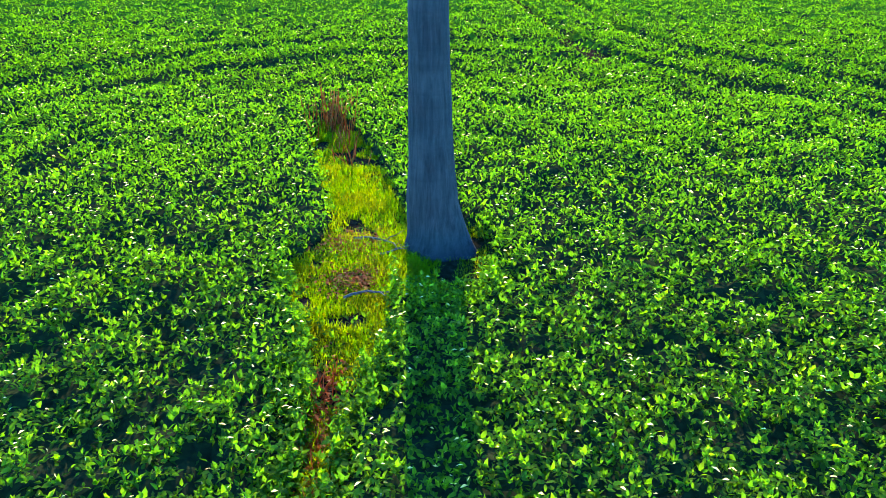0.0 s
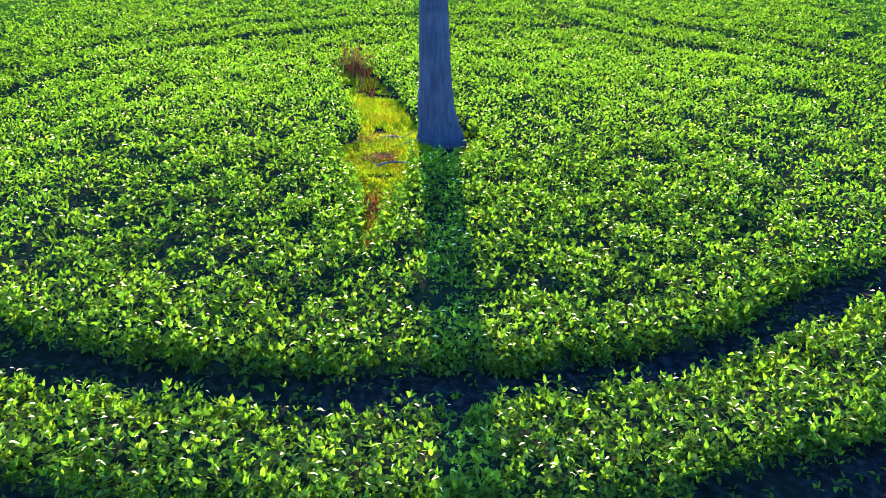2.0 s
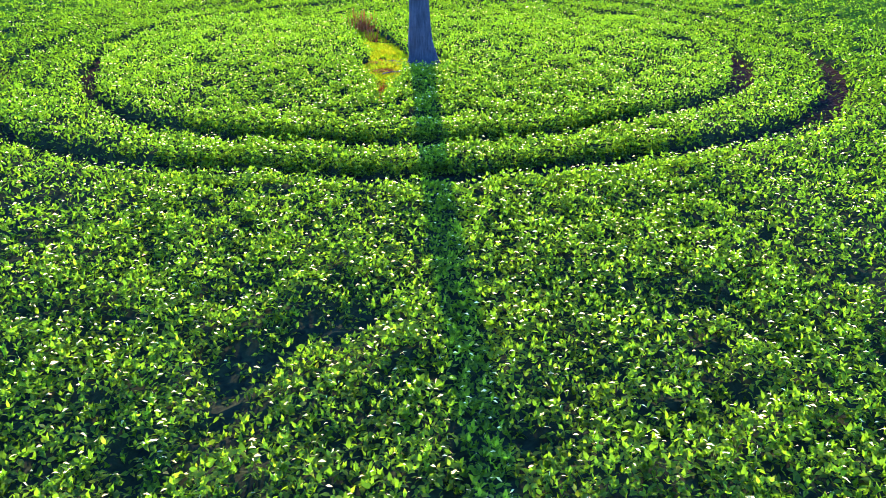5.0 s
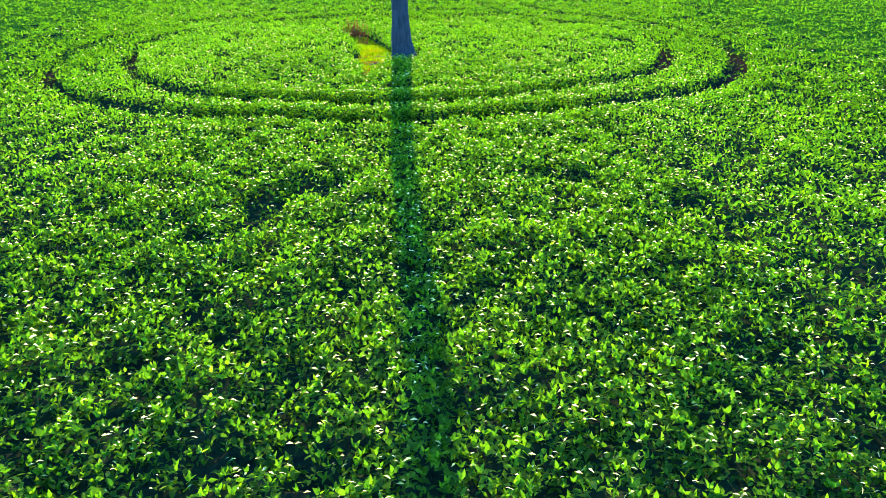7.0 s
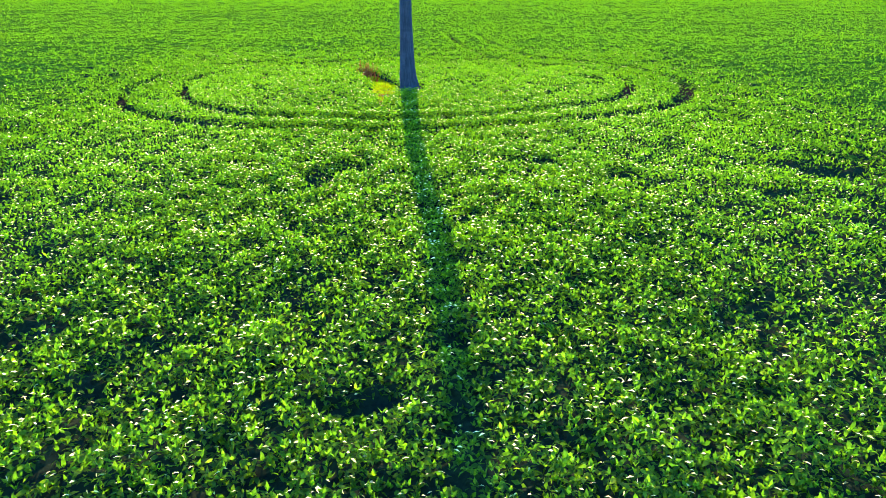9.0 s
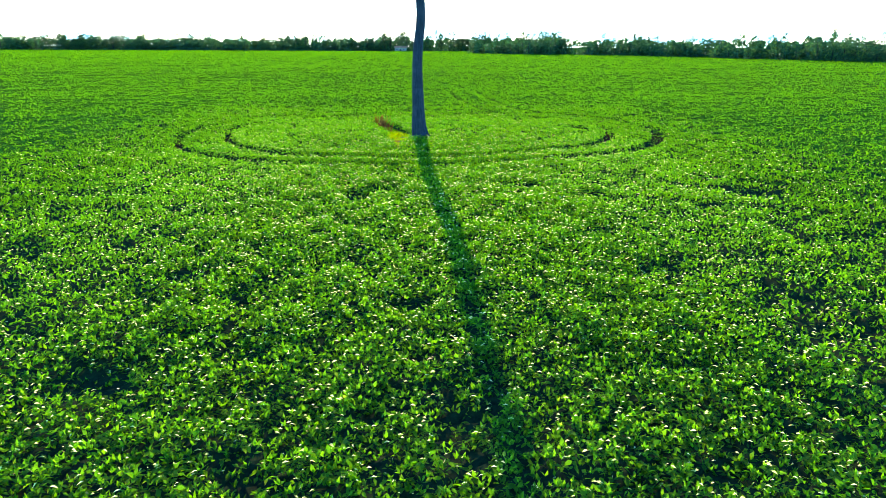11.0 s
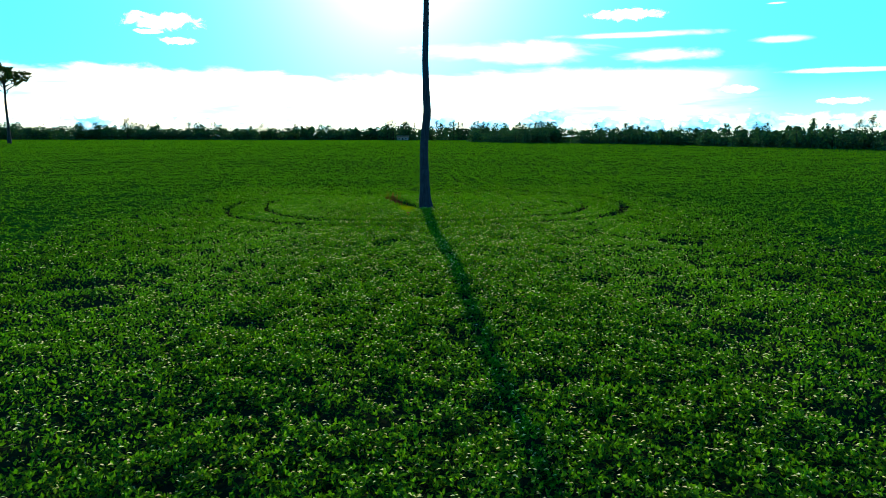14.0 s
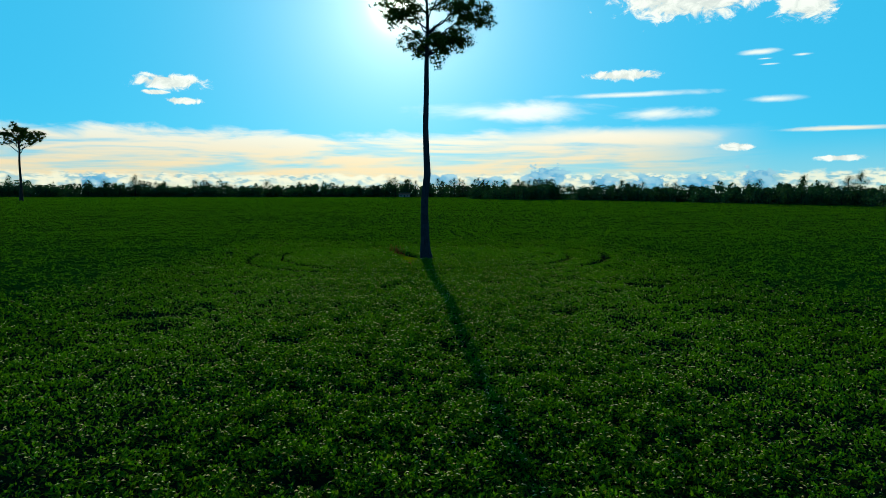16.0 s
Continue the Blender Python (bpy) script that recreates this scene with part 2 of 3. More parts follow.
def bark_material(name, dark, pale):
    m, n = material(name)
    where = n.add("ShaderNodeTexCoord").outputs["Object"]
    long_way = n.add("ShaderNodeMapping", {"Vector": where, "Scale": (9.0, 9.0, 0.9)}).outputs[0]
    grain, blotch = n.noise(long_way, 1.6, 7.0, 0.65, 0.3), n.noise(where, 1.1, 5.0, 0.6)
    rings = n.noise(n.add("ShaderNodeMapping", {"Vector": where, "Scale": (0.8, 0.8, 9.0)}).outputs[0], 1.2, 4.0)
    c = n.ramp(grain, [(0.3, dark), (0.7, pale)])
    c = n.mix(n.step(blotch, 0.45, 0.7), c, n.mix(0.5, c, (pale[0] * 1.3, pale[1] * 1.3, pale[2] * 1.25, 1)))
    c = n.mix(n.math("MULTIPLY", n.step(rings, 0.50, 0.75), 0.2), c, (*dark, 1))
    bump = n.add("ShaderNodeBump", {"Height": n.math("ADD", grain, n.math("MULTIPLY", rings, 0.4)), "Strength": 0.9, "Distance": 0.03})
    b = n.add("ShaderNodeBsdfPrincipled", {"Base Color": c, "Roughness": 0.85, "Specular IOR Level": 0.08, "Normal": bump.outputs[0]})
    n.add("ShaderNodeOutputMaterial", {0: b.outputs[0]})
    return m


def plain_material(name, a, b, scale, rough):
    m, n = material(name)
    where = n.add("ShaderNodeTexCoord").outputs["Object"]
    t = n.noise(where, scale, 6.0, 0.6)
    bump = n.add("ShaderNodeBump", {"Height": t, "Strength": 0.4, "Distance": 0.02})
    s = n.add("ShaderNodeBsdfPrincipled", {"Base Color": n.ramp(t, [(0.3, a), (0.7, b)]), "Roughness": rough, "Specular IOR Level": 0.0, "Normal": bump.outputs[0]})
    n.add("ShaderNodeOutputMaterial", {0: s.outputs[0]})
    return m


SOIL = soil_material()
# near-black colour stands in for the shade between the crop plants
UNDERGROWTH_SHADE = plain_material("undergrowth_painted_shade", (0.010, 0.012, 0.007), (0.024, 0.034, 0.012), 9.0, 0.95)
BARK = bark_material("pale_bark", (0.010, 0.012, 0.017), (0.035, 0.038, 0.047))
DARK_BARK = bark_material("dark_bark", (0.012, 0.010, 0.009), (0.04, 0.034, 0.03))
DRY_WOOD = bark_material("dry_wood", (0.05, 0.04, 0.032), (0.12, 0.10, 0.085))
PLASTER = plain_material("weathered_plaster", (0.20, 0.17, 0.14), (0.32, 0.28, 0.24), 1.5, 0.9)
RUST = plain_material("rusty_roof_sheet", (0.16, 0.07, 0.04), (0.34, 0.17, 0.10), 0.8, 0.6)
DARK = plain_material("dark_opening", (0.02, 0.02, 0.02), (0.04, 0.035, 0.03), 2.0, 0.6)

# ---- plan ----
TREE = (-0.19, 11.5)
rng = np.random.default_rng(7)


def rise(x, y):
    """The ground's height: level near the tree, a faint slope beyond."""
    d = np.maximum(np.asarray(y, float) - 60.0, 0.0)
    return 0.0159 * d * d / (d + 12.0)


_lattice = np.random.default_rng(3).random((256, 256))


def lumps(x, y, size, seed=0):
    """Smooth noise from 0 to 1 over the plan, with lumps of that size in metres."""
    u, v = x / size + seed * 17.3, y / size + seed * 5.7
    i, j = np.floor(u).astype(int), np.floor(v).astype(int)
    fu, fv = u - i, v - j
    fu, fv = fu * fu * (3 - 2 * fu), fv * fv * (3 - 2 * fv)
    g = lambda a, b: _lattice[a % 256, b % 256]
    return (g(i, j) * (1 - fu) + g(i + 1, j) * fu) * (1 - fv) + (g(i, j + 1) * (1 - fu) + g(i + 1, j + 1) * fu) * fv


def smooth_line(points, steps=10):
    """A Catmull-Rom line through a few points."""
    p = np.array(points, float)
    p = np.vstack([2 * p[0] - p[1], p, 2 * p[-1] - p[-2]])
    out = []
    for a, b, c, d in zip(p[:-3], p[1:-2], p[2:-1], p[3:]):
        t = np.linspace(0, 1, steps, endpoint=False)[:, None]
        out.append(0.5 * (2 * b + (c - a) * t + (2 * a - 5 * b + 4 * c - d) * t * t + (3 * b - a - 3 * c + d) * t ** 3))
    return np.vstack(out + [p[-2:-1]])


# two wheel tracks: in from behind, once round the tree, and back into themselves
TRACK_INNER = smooth_line([(3.9, 60), (4.8, 41.6), (5.5, 33.1), (6.6, 28.3), (8.0, 25.4), (10.3, 22.6), (12.5, 19.0), (12.6, 14.5), (11.9, 10.3), (10.1, 6.4), (8.3, 4.9), (6.2, 3.5), (3.5, 2.0),
                           (1.5, 1.4), (-0.8, 1.2), (-3.2, 1.3), (-5.3, 1.8), (-7.9, 3.0), (-10.0, 5.2), (-11.8, 9.0), (-12.9, 14.5), (-12.0, 18.8), (-10.4, 21.6), (-8.4, 24.0),
                           (-6.0, 26.0), (-2.8, 27.5), (1.0, 28.0), (4.5, 27.6), (6.8, 27.6)])
TRACK_OUTER = smooth_line([(7.4, 60), (8.2, 41.8), (9.0, 32.6), (10.3, 28.6), (12.6, 25.6), (14.8, 22.5), (15.8, 17.0), (15.3, 11.0), (13.1, 6.0), (10.5, 2.8), (6.1, 0.3), (3.6, -0.5), (1.2, -1.05),
                           (-1.3, -1.15), (-3.9, -0.85), (-6.6, -0.5), (-8.9, 0.5), (-11.0, 1.9), (-13.9, 6.2), (-15.2, 12.0), (-14.9, 18.0), (-13.5, 22.5), (-11.4, 25.8), (-8.0, 28.6),
                           (-3.5, 30.4), (1.6, 30.8), (5.1, 30.4)])


def line_distance(x, y, line):
    """The distance of many points from a line of the plan, up to 3 m."""
    best = np.full(x.shape, 3.0)
    for (ax, ay), (bx, by) in zip(line[:-1], line[1:]):
        near = (x > min(ax, bx) - 2) & (x < max(ax, bx) + 2) & (y > min(ay, by) - 2) & (y < max(ay, by) + 2)
        if not near.any():
            continue
        px, py = x[near] - ax, y[near] - ay
        dx, dy = bx - ax, by - ay
        t = np.clip((px * dx + py * dy) / (dx * dx + dy * dy + 1e-9), 0, 1)
        best[near] = np.minimum(best[near], np.hypot(px - t * dx, py - t * dy))
    return best


# the strip of grass beside the tree: its two edges along y
STRIP_Y = [5.0, 5.5, 6.5, 7.3, 7.9, 8.4, 9.2, 10.0, 10.6, 11.3, 12.1, 12.6, 13.9, 15.3, 16.5, 17.8, 19.4]
STRIP_LEFT = [-1.52, -1.56, -1.65, -1.68, -1.76, -1.84, -2.22, -2.58, -2.56, -2.42, -2.12, -2.08, -2.34, -2.86, -3.16, -3.3, -3.35]
STRIP_RIGHT = [-1.40, -1.36, -1.40, -1.24, -1.0, -0.95, -0.86, -0.86, -0.84, -0.62, -0.6, -0.7, -1.08, -1.42, -1.78, -2.2, -3.0]


def clearing(x, y):
    """How far a point lies inside the grass strip or round the trunk, in metres (negative: outside)."""
    wob = 0.25 * (lumps(x, y, 0.5, 5) - 0.5)
    a = np.minimum(x - np.interp(y, STRIP_Y, STRIP_LEFT), np.interp(y, STRIP_Y, STRIP_RIGHT) - x)
    a = np.where((y > 5.0) & (y < 19.4), a, -9.0)
    b = 0.92 - np.hypot(x - TREE[0] - 0.05, (y - TREE[1] + 0.5) / 1.6)
    return np.maximum(a, b) + wob


def field_edge(x):
    """The y at which the crop ends, before the woods."""
    return np.interp(x, [-600, -280, -60, 46, 56, 82, 122, 151, 168, 182, 300], [494, 492, 466, 460, 395, 352, 338, 287, 246, 222, -60])


# bare hollows in the crop: x, y and radius
HOLLOWS = [(-10.9, -20.9, 1.1), (-12.5, -8.8, 0.6), (12.9, -17.5, 0.8), (13.0, -8.1, 0.9), (11.6, -7.6, 0.6), (-0.2, -20.2, 0.45), (-0.8, -7.3, 0.28), (9.2, -4.8, 0.5), (3.6, -9.3, 0.3),
            (-5.4, -23.6, 0.7), (7.8, -24.6, 0.6)]


def crop_height(x, y):
    """The crop's height over the ground: single bushes, thicker and thinner stretches, and a few hollows."""
    bush = lumps(x, y, 0.36, 1) * 0.6 + lumps(x + 3.1, y, 0.62, 7) * 0.4
    h = 0.26 + 0.46 * bush + 0.15 * (lumps(x, y, 2.3, 2) - 0.5) + 0.14 * (lumps(x, y, 9.0, 3) - 0.5)
    for hx, hy, r in HOLLOWS:
        h = h * (1 - 0.65 * np.exp(-((x - hx) ** 2 + ((y - hy) * 1.2) ** 2) / (r * r)))
    hole = np.clip((lumps(x, y, 1.1, 4) * 0.55 + lumps(x, y, 3.4, 9) * 0.45 - 0.73) * 8.0, 0, 1)
    return h * (1 - 0.5 * hole)


def mesh_object(name, verts, faces, mat, parent=None, smooth=False, label=""):
    """An object from numpy arrays: verts (n, 3), faces (m, k)."""
    me = bpy.data.meshes.new(name)
    verts, faces = np.asarray(verts, np.float32), np.asarray(faces, np.int32)
    k = faces.shape[1]
    me.vertices.add(len(verts))
    me.vertices.foreach_set("co", verts.ravel())
    me.loops.add(faces.size)
    me.loops.foreach_set("vertex_index", faces.ravel())
    me.polygons.add(len(faces))
    me.polygons.foreach_set("loop_start", np.arange(0, faces.size, k, dtype=np.int32))
    me.polygons.foreach_set("use_smooth", np.full(len(faces), smooth))
    me.update(calc_edges=True)
    me.materials.append(mat)
    ob = new(name, me)
    ob.parent = parent
    if label:
        ob["label"] = label
    return ob


def leaf_blades(at, normal, along, length, width, level):
    """Leaves as folded blades: centres, normals, directions (n, 3) and sizes (n). level: 4, 2 or 1 triangles each."""
    n = len(at)
    side = np.cross(normal, along)
    side /= np.linalg.norm(side, axis=1, keepdims=True) + 1e-9
    along = np.cross(side, normal)
    L, W = length[:, None], width[:, None]
    up = normal * L
    base, tip = at - along * L * 0.5, at + along * L * 0.5
    l1, r1 = at - along * L * 0.1 + side * W * 0.5 + up * 0.09, at - along * L * 0.1 - side * W * 0.5 + up * 0.09
    if level == 4:
        v = [base - up * 0.07, at - along * L * 0.24 + side * W * 0.5, at + along * L * 0.14 + side * W * 0.42, tip - up * 0.17,
             at + along * L * 0.14 - side * W * 0.42, at - along * L * 0.24 - side * W * 0.5]
        f = [[0, 1, 5], [1, 2, 5], [2, 4, 5], [2, 3, 4]]
    elif level == 2:
        v, f = [base, l1, tip, r1], [[0, 1, 2], [0, 2, 3]]
    else:
        v, f = [base + side * W * 0.45, base - side * W * 0.45, tip], [[0, 1, 2]]
    k = len(v)
    return np.stack(v, 1).reshape(-1, 3), (np.array(f)[None] + (np.arange(n) * k)[:, None, None]).reshape(-1, 3)


def random_turns(n, lo, hi, gen):
    """Normals tilted lo to hi degrees from the vertical, and a direction across each."""
    tilt, turn = np.radians(gen.uniform(lo, hi, n)), gen.uniform(0, 2 * np.pi, n)
    normal = np.stack([np.sin(tilt) * np.cos(turn), np.sin(tilt) * np.sin(turn), np.cos(tilt)], 1)
    spin = gen.uniform(-1.1, 1.1, n)
    down = np.stack([np.cos(tilt) * np.cos(turn), np.cos(tilt) * np.sin(turn), -np.sin(tilt)], 1)
    flat = np.stack([-np.sin(turn), np.cos(turn), np.zeros(n)], 1)
    return normal, down * np.cos(spin)[:, None] + flat * np.sin(spin)[:, None]


# ---- ground ----
def make_ground():
    ys = np.concatenate([np.linspace(-900, -60, 12), np.linspace(-56, 60, 100), np.linspace(70, 560, 60), np.linspace(600, 4200, 24)])
    xs = np.concatenate([-np.geomspace(4200, 45, 30), np.linspace(-42, 42, 72), np.geomspace(45, 4200, 30)])
    X, Y = np.meshgrid(xs, ys)
    Z = np.where(Y < 900, rise(X, Y), rise(X, 900)) + np.where(np.hypot(X, Y) < 80, 0.05 * (lumps(X, Y, 2.5, 6) - 0.5), 0)
    nx, ny = len(xs), len(ys)
    i = (np.arange(ny - 1)[:, None] * nx + np.arange(nx - 1)[None]).ravel()
    ob = mesh_object("ground", np.stack([X, Y, Z], -1).reshape(-1, 3), np.stack([i, i + 1, i + nx + 1, i + nx], 1), SOIL, smooth=True)
    tagged(ob, "dark bare soil under the crop, level field", "ground", kind="structure")


make_ground()


# ---- crop ----
def leaf_size(d):
    """The leaves' length where the field is never nearer than d metres."""
    return np.interp(d, [10, 15, 30, 60, 120, 200, 400], [0.120, 0.128, 0.155, 0.21, 0.32, 0.46, 0.85])


def leaf_count(d):
    """Leaves on a square metre of field looked at from d metres."""
    return np.interp(d, [9, 13, 18, 40, 110, 250], [2.6, 2.5, 3.6, 2.1, 1.2, 1.0]) / leaf_size(d) ** 2


def outside(x, y):
    """Whether a point lies beside or behind all that the walk looks at."""
    return (np.abs(x) >= 0.68 * (y + 48.5) + 3.0) | (y < -40)


def stand(x, y):
    """The crop's height at points of the plan, and how far inside the crop they lie from a wheel track or the grass."""
    h = crop_height(x, y)
    near = np.hypot(x, y - 15) < 60
    gap, clear = np.full(x.shape, 3.0), np.full(x.shape, -3.0)
    gap[near] = np.minimum(line_distance(x[near], y[near], TRACK_INNER), line_distance(x[near], y[near], TRACK_OUTER))
    gap += 0.24 * (lumps(x, y, 0.6, 8) - 0.5)
    clear[near] = clearing(x[near], y[near])
    gap += 0.34 * (lumps(x, y, 2.1, 21) - 0.5) + np.interp(y, [29, 36], [0.0, 0.16])
    half = np.where(y < 16, np.interp(x, [-10, -7, 7, 9.5], [0.24, 0.39, 0.39, 0.39]), np.interp(y, [16, 20, 22], [0.12, 0.16, 0.42]))
    half = np.where((y > 11) & (y <= 16), half + (0.12 - half) * (y - 11) / 5.0, half)
    edge = np.minimum(gap - half, -clear)
    # the crop stands full behind a wheel track and is pressed low before the ring's front
    low = np.interp(y, [4, 9], [0.41, 0.48])
    side = np.ones(x.shape, bool)
    side[near] = np.minimum(line_distance(x[near], y[near] + 0.3, TRACK_INNER), line_distance(x[near], y[near] + 0.3, TRACK_OUTER)) > gap[near] - 0.05
    tall = np.where(edge < 0.9, np.maximum(h, 0.54 - 0.08 * edge), h)
    return np.where((edge < 0.7) & ~side, np.minimum(h, low + 0.12 * edge), tall), edge


def crop_body():
    """The dense lower foliage as a ragged sheet, shade painted in, that opens along the tracks and round the tree."""
    def spread(parts):
        return np.concatenate([np.arange(a, b, st) for a, b, st in parts])
    xs = spread([(0, 17, 0.24), (17, 30, 0.5), (30, 75, 1.2), (75, 380, 6.0)])
    xs = np.concatenate([-xs[:0:-1], xs])
    ys = spread([(-86, -41, 1.5), (-41, 31, 0.26), (31, 50, 0.5), (50, 120, 1.5), (120, 489, 6.0)])
    X, Y = np.meshgrid(xs, ys)
    h, edge = stand(X, Y)
    g = np.random.default_rng(13)
    far = np.where(outside(X, Y) & (Y < 60), 0.0, np.clip((np.maximum(Y + 2.0, 1.85 * np.abs(X)) - 26.0) / 16.0, 0, 1))
    fill = np.interp(edge, [0.16, 0.6], [0.30, 0.5]) + 0.34 * far * np.clip(edge, 0, 1)
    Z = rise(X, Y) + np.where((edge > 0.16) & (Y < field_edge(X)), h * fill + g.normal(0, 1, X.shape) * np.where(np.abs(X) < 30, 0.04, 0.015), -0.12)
    jit = np.where(np.abs(X) < 17, 0.05, 0.0)
    X, Y = X + g.normal(0, 1, X.shape) * jit, Y + g.normal(0, 1, X.shape) * jit
    nx, ny = len(xs), len(ys)
    i = (np.arange(ny - 1)[:, None] * nx + np.arange(nx - 1)[None]).ravel()
    ob = mesh_object("crop_undergrowth", np.stack([X, Y, Z], -1).reshape(-1, 3), np.stack([i, i + 1, i + nx + 1, i + nx], 1), UNDERGROWTH_SHADE, smooth=False)
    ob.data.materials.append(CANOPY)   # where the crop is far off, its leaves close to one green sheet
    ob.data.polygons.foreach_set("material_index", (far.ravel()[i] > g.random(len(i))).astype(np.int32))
    tagged(ob, "dense lower foliage of the soybean crop as one sheet, shade painted in", "crop", kind="stuff")


def crop_leaves(gen):
    """The crop's upper leaves, finer where the field is looked at from near."""
    chunks = []
    for y0, y1, x1 in [(-40, -20, 24), (-20, 0, 38), (0, 20, 52), (20, 50, 74), (50, 90, 104), (90, 150, 144), (150, 240, 204), (240, 360, 284), (360, 490, 372)]:
        for xa, xb in [(0, 7), (7, 10), (10, 20), (20, 45), (45, 100), (100, 400)]:
            if xa >= x1:
                continue
            xb = min(xb, x1)
            d0, d1 = max(8.0, y0 + 2.0, 1.85 * xa), max(8.0, y1 + 2.0, 1.85 * xb)
            top = float(leaf_count(np.linspace(d0, d1, 20)).max())
            n = int(top * (y1 - y0) * 2 * (xb - xa))
            x, y = gen.uniform(xa, xb, n) * gen.choice([-1.0, 1.0], n), gen.uniform(y0, y1, n)
            d = np.maximum(np.maximum(8.0, 1.85 * np.abs(x)), y + 2.0)
            ok = (np.abs(x) < 0.68 * (y + 48.5) + 3.0) & (y < field_edge(x)) & (gen.random(n) < leaf_count(d) / top)
            chunks.append(np.stack([x[ok], y[ok], d[ok]]))
    # the same field goes on to the sides and behind
    n = 220000
    x, y = gen.uniform(-80, 80, n), gen.uniform(-85, 62, n)
    ok = outside(x, y)
    chunks.append(np.stack([x[ok], y[ok], np.full(ok.sum(), 80.0)]))
    x, y, d = np.hstack(chunks)
    size = leaf_size(d)
    h, edge = stand(x, y)
    weed = (edge < 0) & (gen.random(len(x)) < 0.10) & (np.hypot(x - TREE[0], y - TREE[1]) > 1.2)
    ok = ((edge > 0.1 * size) | weed) & (gen.random(len(x)) < np.clip((h / 0.49) ** 2.0, 0.2, 1.0))
    x, y, d, size, h, weed, edge = (a[ok] for a in (x, y, d, size, h, weed, edge))
    n = len(x)
    h = np.where(weed, 0.10, h)
    deep = np.interp(edge, [0.0, 0.45], [0.95, 0.42])          # leaves hang down the sides of the tracks
    z = rise(x, y) + np.maximum(h * (1.0 - deep * gen.random(n) ** 1.3) + gen.normal(0, 0.03, n), 0.04)
    close = d + gen.uniform(-2.5, 2.5, n) <= 12.2
    at = np.stack([x, y, z], 1)

    # lower leaves of the near plants, thicker on the sides of the tracks
    under = np.concatenate([np.flatnonzero(close & ~weed & (gen.random(n) < 0.30)), np.repeat(np.flatnonzero(close & (edge > 0.0) & (edge < 0.45)), 2)])
    low_at = at[under] + gen.normal(0, 0.05, (len(under), 3)) * np.array([1, 1, 0])
    low_at[:, 2] = rise(low_at[:, 0], low_at[:, 1]) + h[under] * gen.uniform(0.10, 0.66, len(under))

    def put(name, k, lv, grow, mat, label, three=False, p=None):
        p, s = at[k] if p is None else p, size[k] * grow
        m = len(p)
        if three:                      # three leaflets on one stalk
            turn = gen.uniform(0, 2 * np.pi, m)
            p, s = np.repeat(p, 3, 0), np.repeat(s, 3)
            turn = np.repeat(turn, 3) + np.tile([0.0, 2.0, -2.0], m) + gen.normal(0, 0.25, 3 * m)
            m *= 3
            tip_up = np.where(np.repeat(gen.random(m // 3) < 0.36, 3), gen.uniform(0.55, 1.35, m), gen.uniform(-0.75, 0.30, m))
            along = np.stack([np.cos(turn) * np.cos(tip_up), np.sin(turn) * np.cos(tip_up), np.sin(tip_up)], 1)
            nrm = np.stack([-np.cos(turn) * np.sin(tip_up), -np.sin(turn) * np.sin(tip_up), np.cos(tip_up)], 1)
            roll = gen.normal(0, 0.45, m)[:, None]
            nrm = nrm * np.cos(roll) + np.cross(along, nrm) * np.sin(roll)
            p = p + along * s[:, None] * 0.55
        else:
            nrm, along = random_turns(m, 8, 55, gen)
            nrm2, along2 = random_turns(m, 50, 88, gen)
            tall = gen.random(m) < (0.24 if lv == 1 else 0.36)
            nrm[tall], along[tall] = nrm2[tall], -along2[tall]
        s = s * gen.uniform(0.65, 1.2, m)
        v, f = leaf_blades(p, nrm, along, s, s * gen.uniform(0.38, 0.56, m), lv)
        tagged(mesh_object(name, v, f, mat, smooth=three), label, "crop", kind="stuff")

    top = gen.random(n) < 0.5
    put("crop_plants", close & top, 4, 0.86, CROP, "upper leaves of knee-high soybean plants, bright green, backlit", True)
    put("crop_plants", close & ~top, 2, 0.80, CROP, "upper leaves of knee-high soybean plants, bright green, backlit", True)
    put("crop_lower_leaves", under, 2, 0.85, CROP, "shaded lower leaves of the near soybean plants", True, low_at)
    # sun glints on bent leaf tops, added as thin pale arcs of their own
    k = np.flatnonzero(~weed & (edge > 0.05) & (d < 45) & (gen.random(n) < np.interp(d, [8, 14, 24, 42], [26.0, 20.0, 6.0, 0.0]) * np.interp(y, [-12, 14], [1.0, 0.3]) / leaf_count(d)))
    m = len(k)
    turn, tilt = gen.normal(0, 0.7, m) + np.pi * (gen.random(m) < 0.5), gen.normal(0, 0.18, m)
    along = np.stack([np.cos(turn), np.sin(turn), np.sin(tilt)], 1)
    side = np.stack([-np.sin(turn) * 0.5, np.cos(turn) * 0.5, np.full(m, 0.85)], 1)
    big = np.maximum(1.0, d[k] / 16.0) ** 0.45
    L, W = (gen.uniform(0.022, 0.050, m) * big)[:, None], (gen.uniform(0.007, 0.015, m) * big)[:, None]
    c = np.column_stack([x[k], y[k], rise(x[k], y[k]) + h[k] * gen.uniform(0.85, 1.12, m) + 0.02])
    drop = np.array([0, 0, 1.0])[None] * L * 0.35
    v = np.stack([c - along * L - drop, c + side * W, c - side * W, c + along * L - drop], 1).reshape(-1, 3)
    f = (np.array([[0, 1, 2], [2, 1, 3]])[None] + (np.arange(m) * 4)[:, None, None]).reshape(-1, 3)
    tagged(mesh_object("leaf_glints", v, f, GLINT, smooth=True), "pale slivers added over the soybean leaves as painted sun glints", "crop", kind="stuff")
    put("crop_rows", ~close & (d <= 24), 2, 0.95, CROP_MASS, "dense leafy mass of green soybean plants")
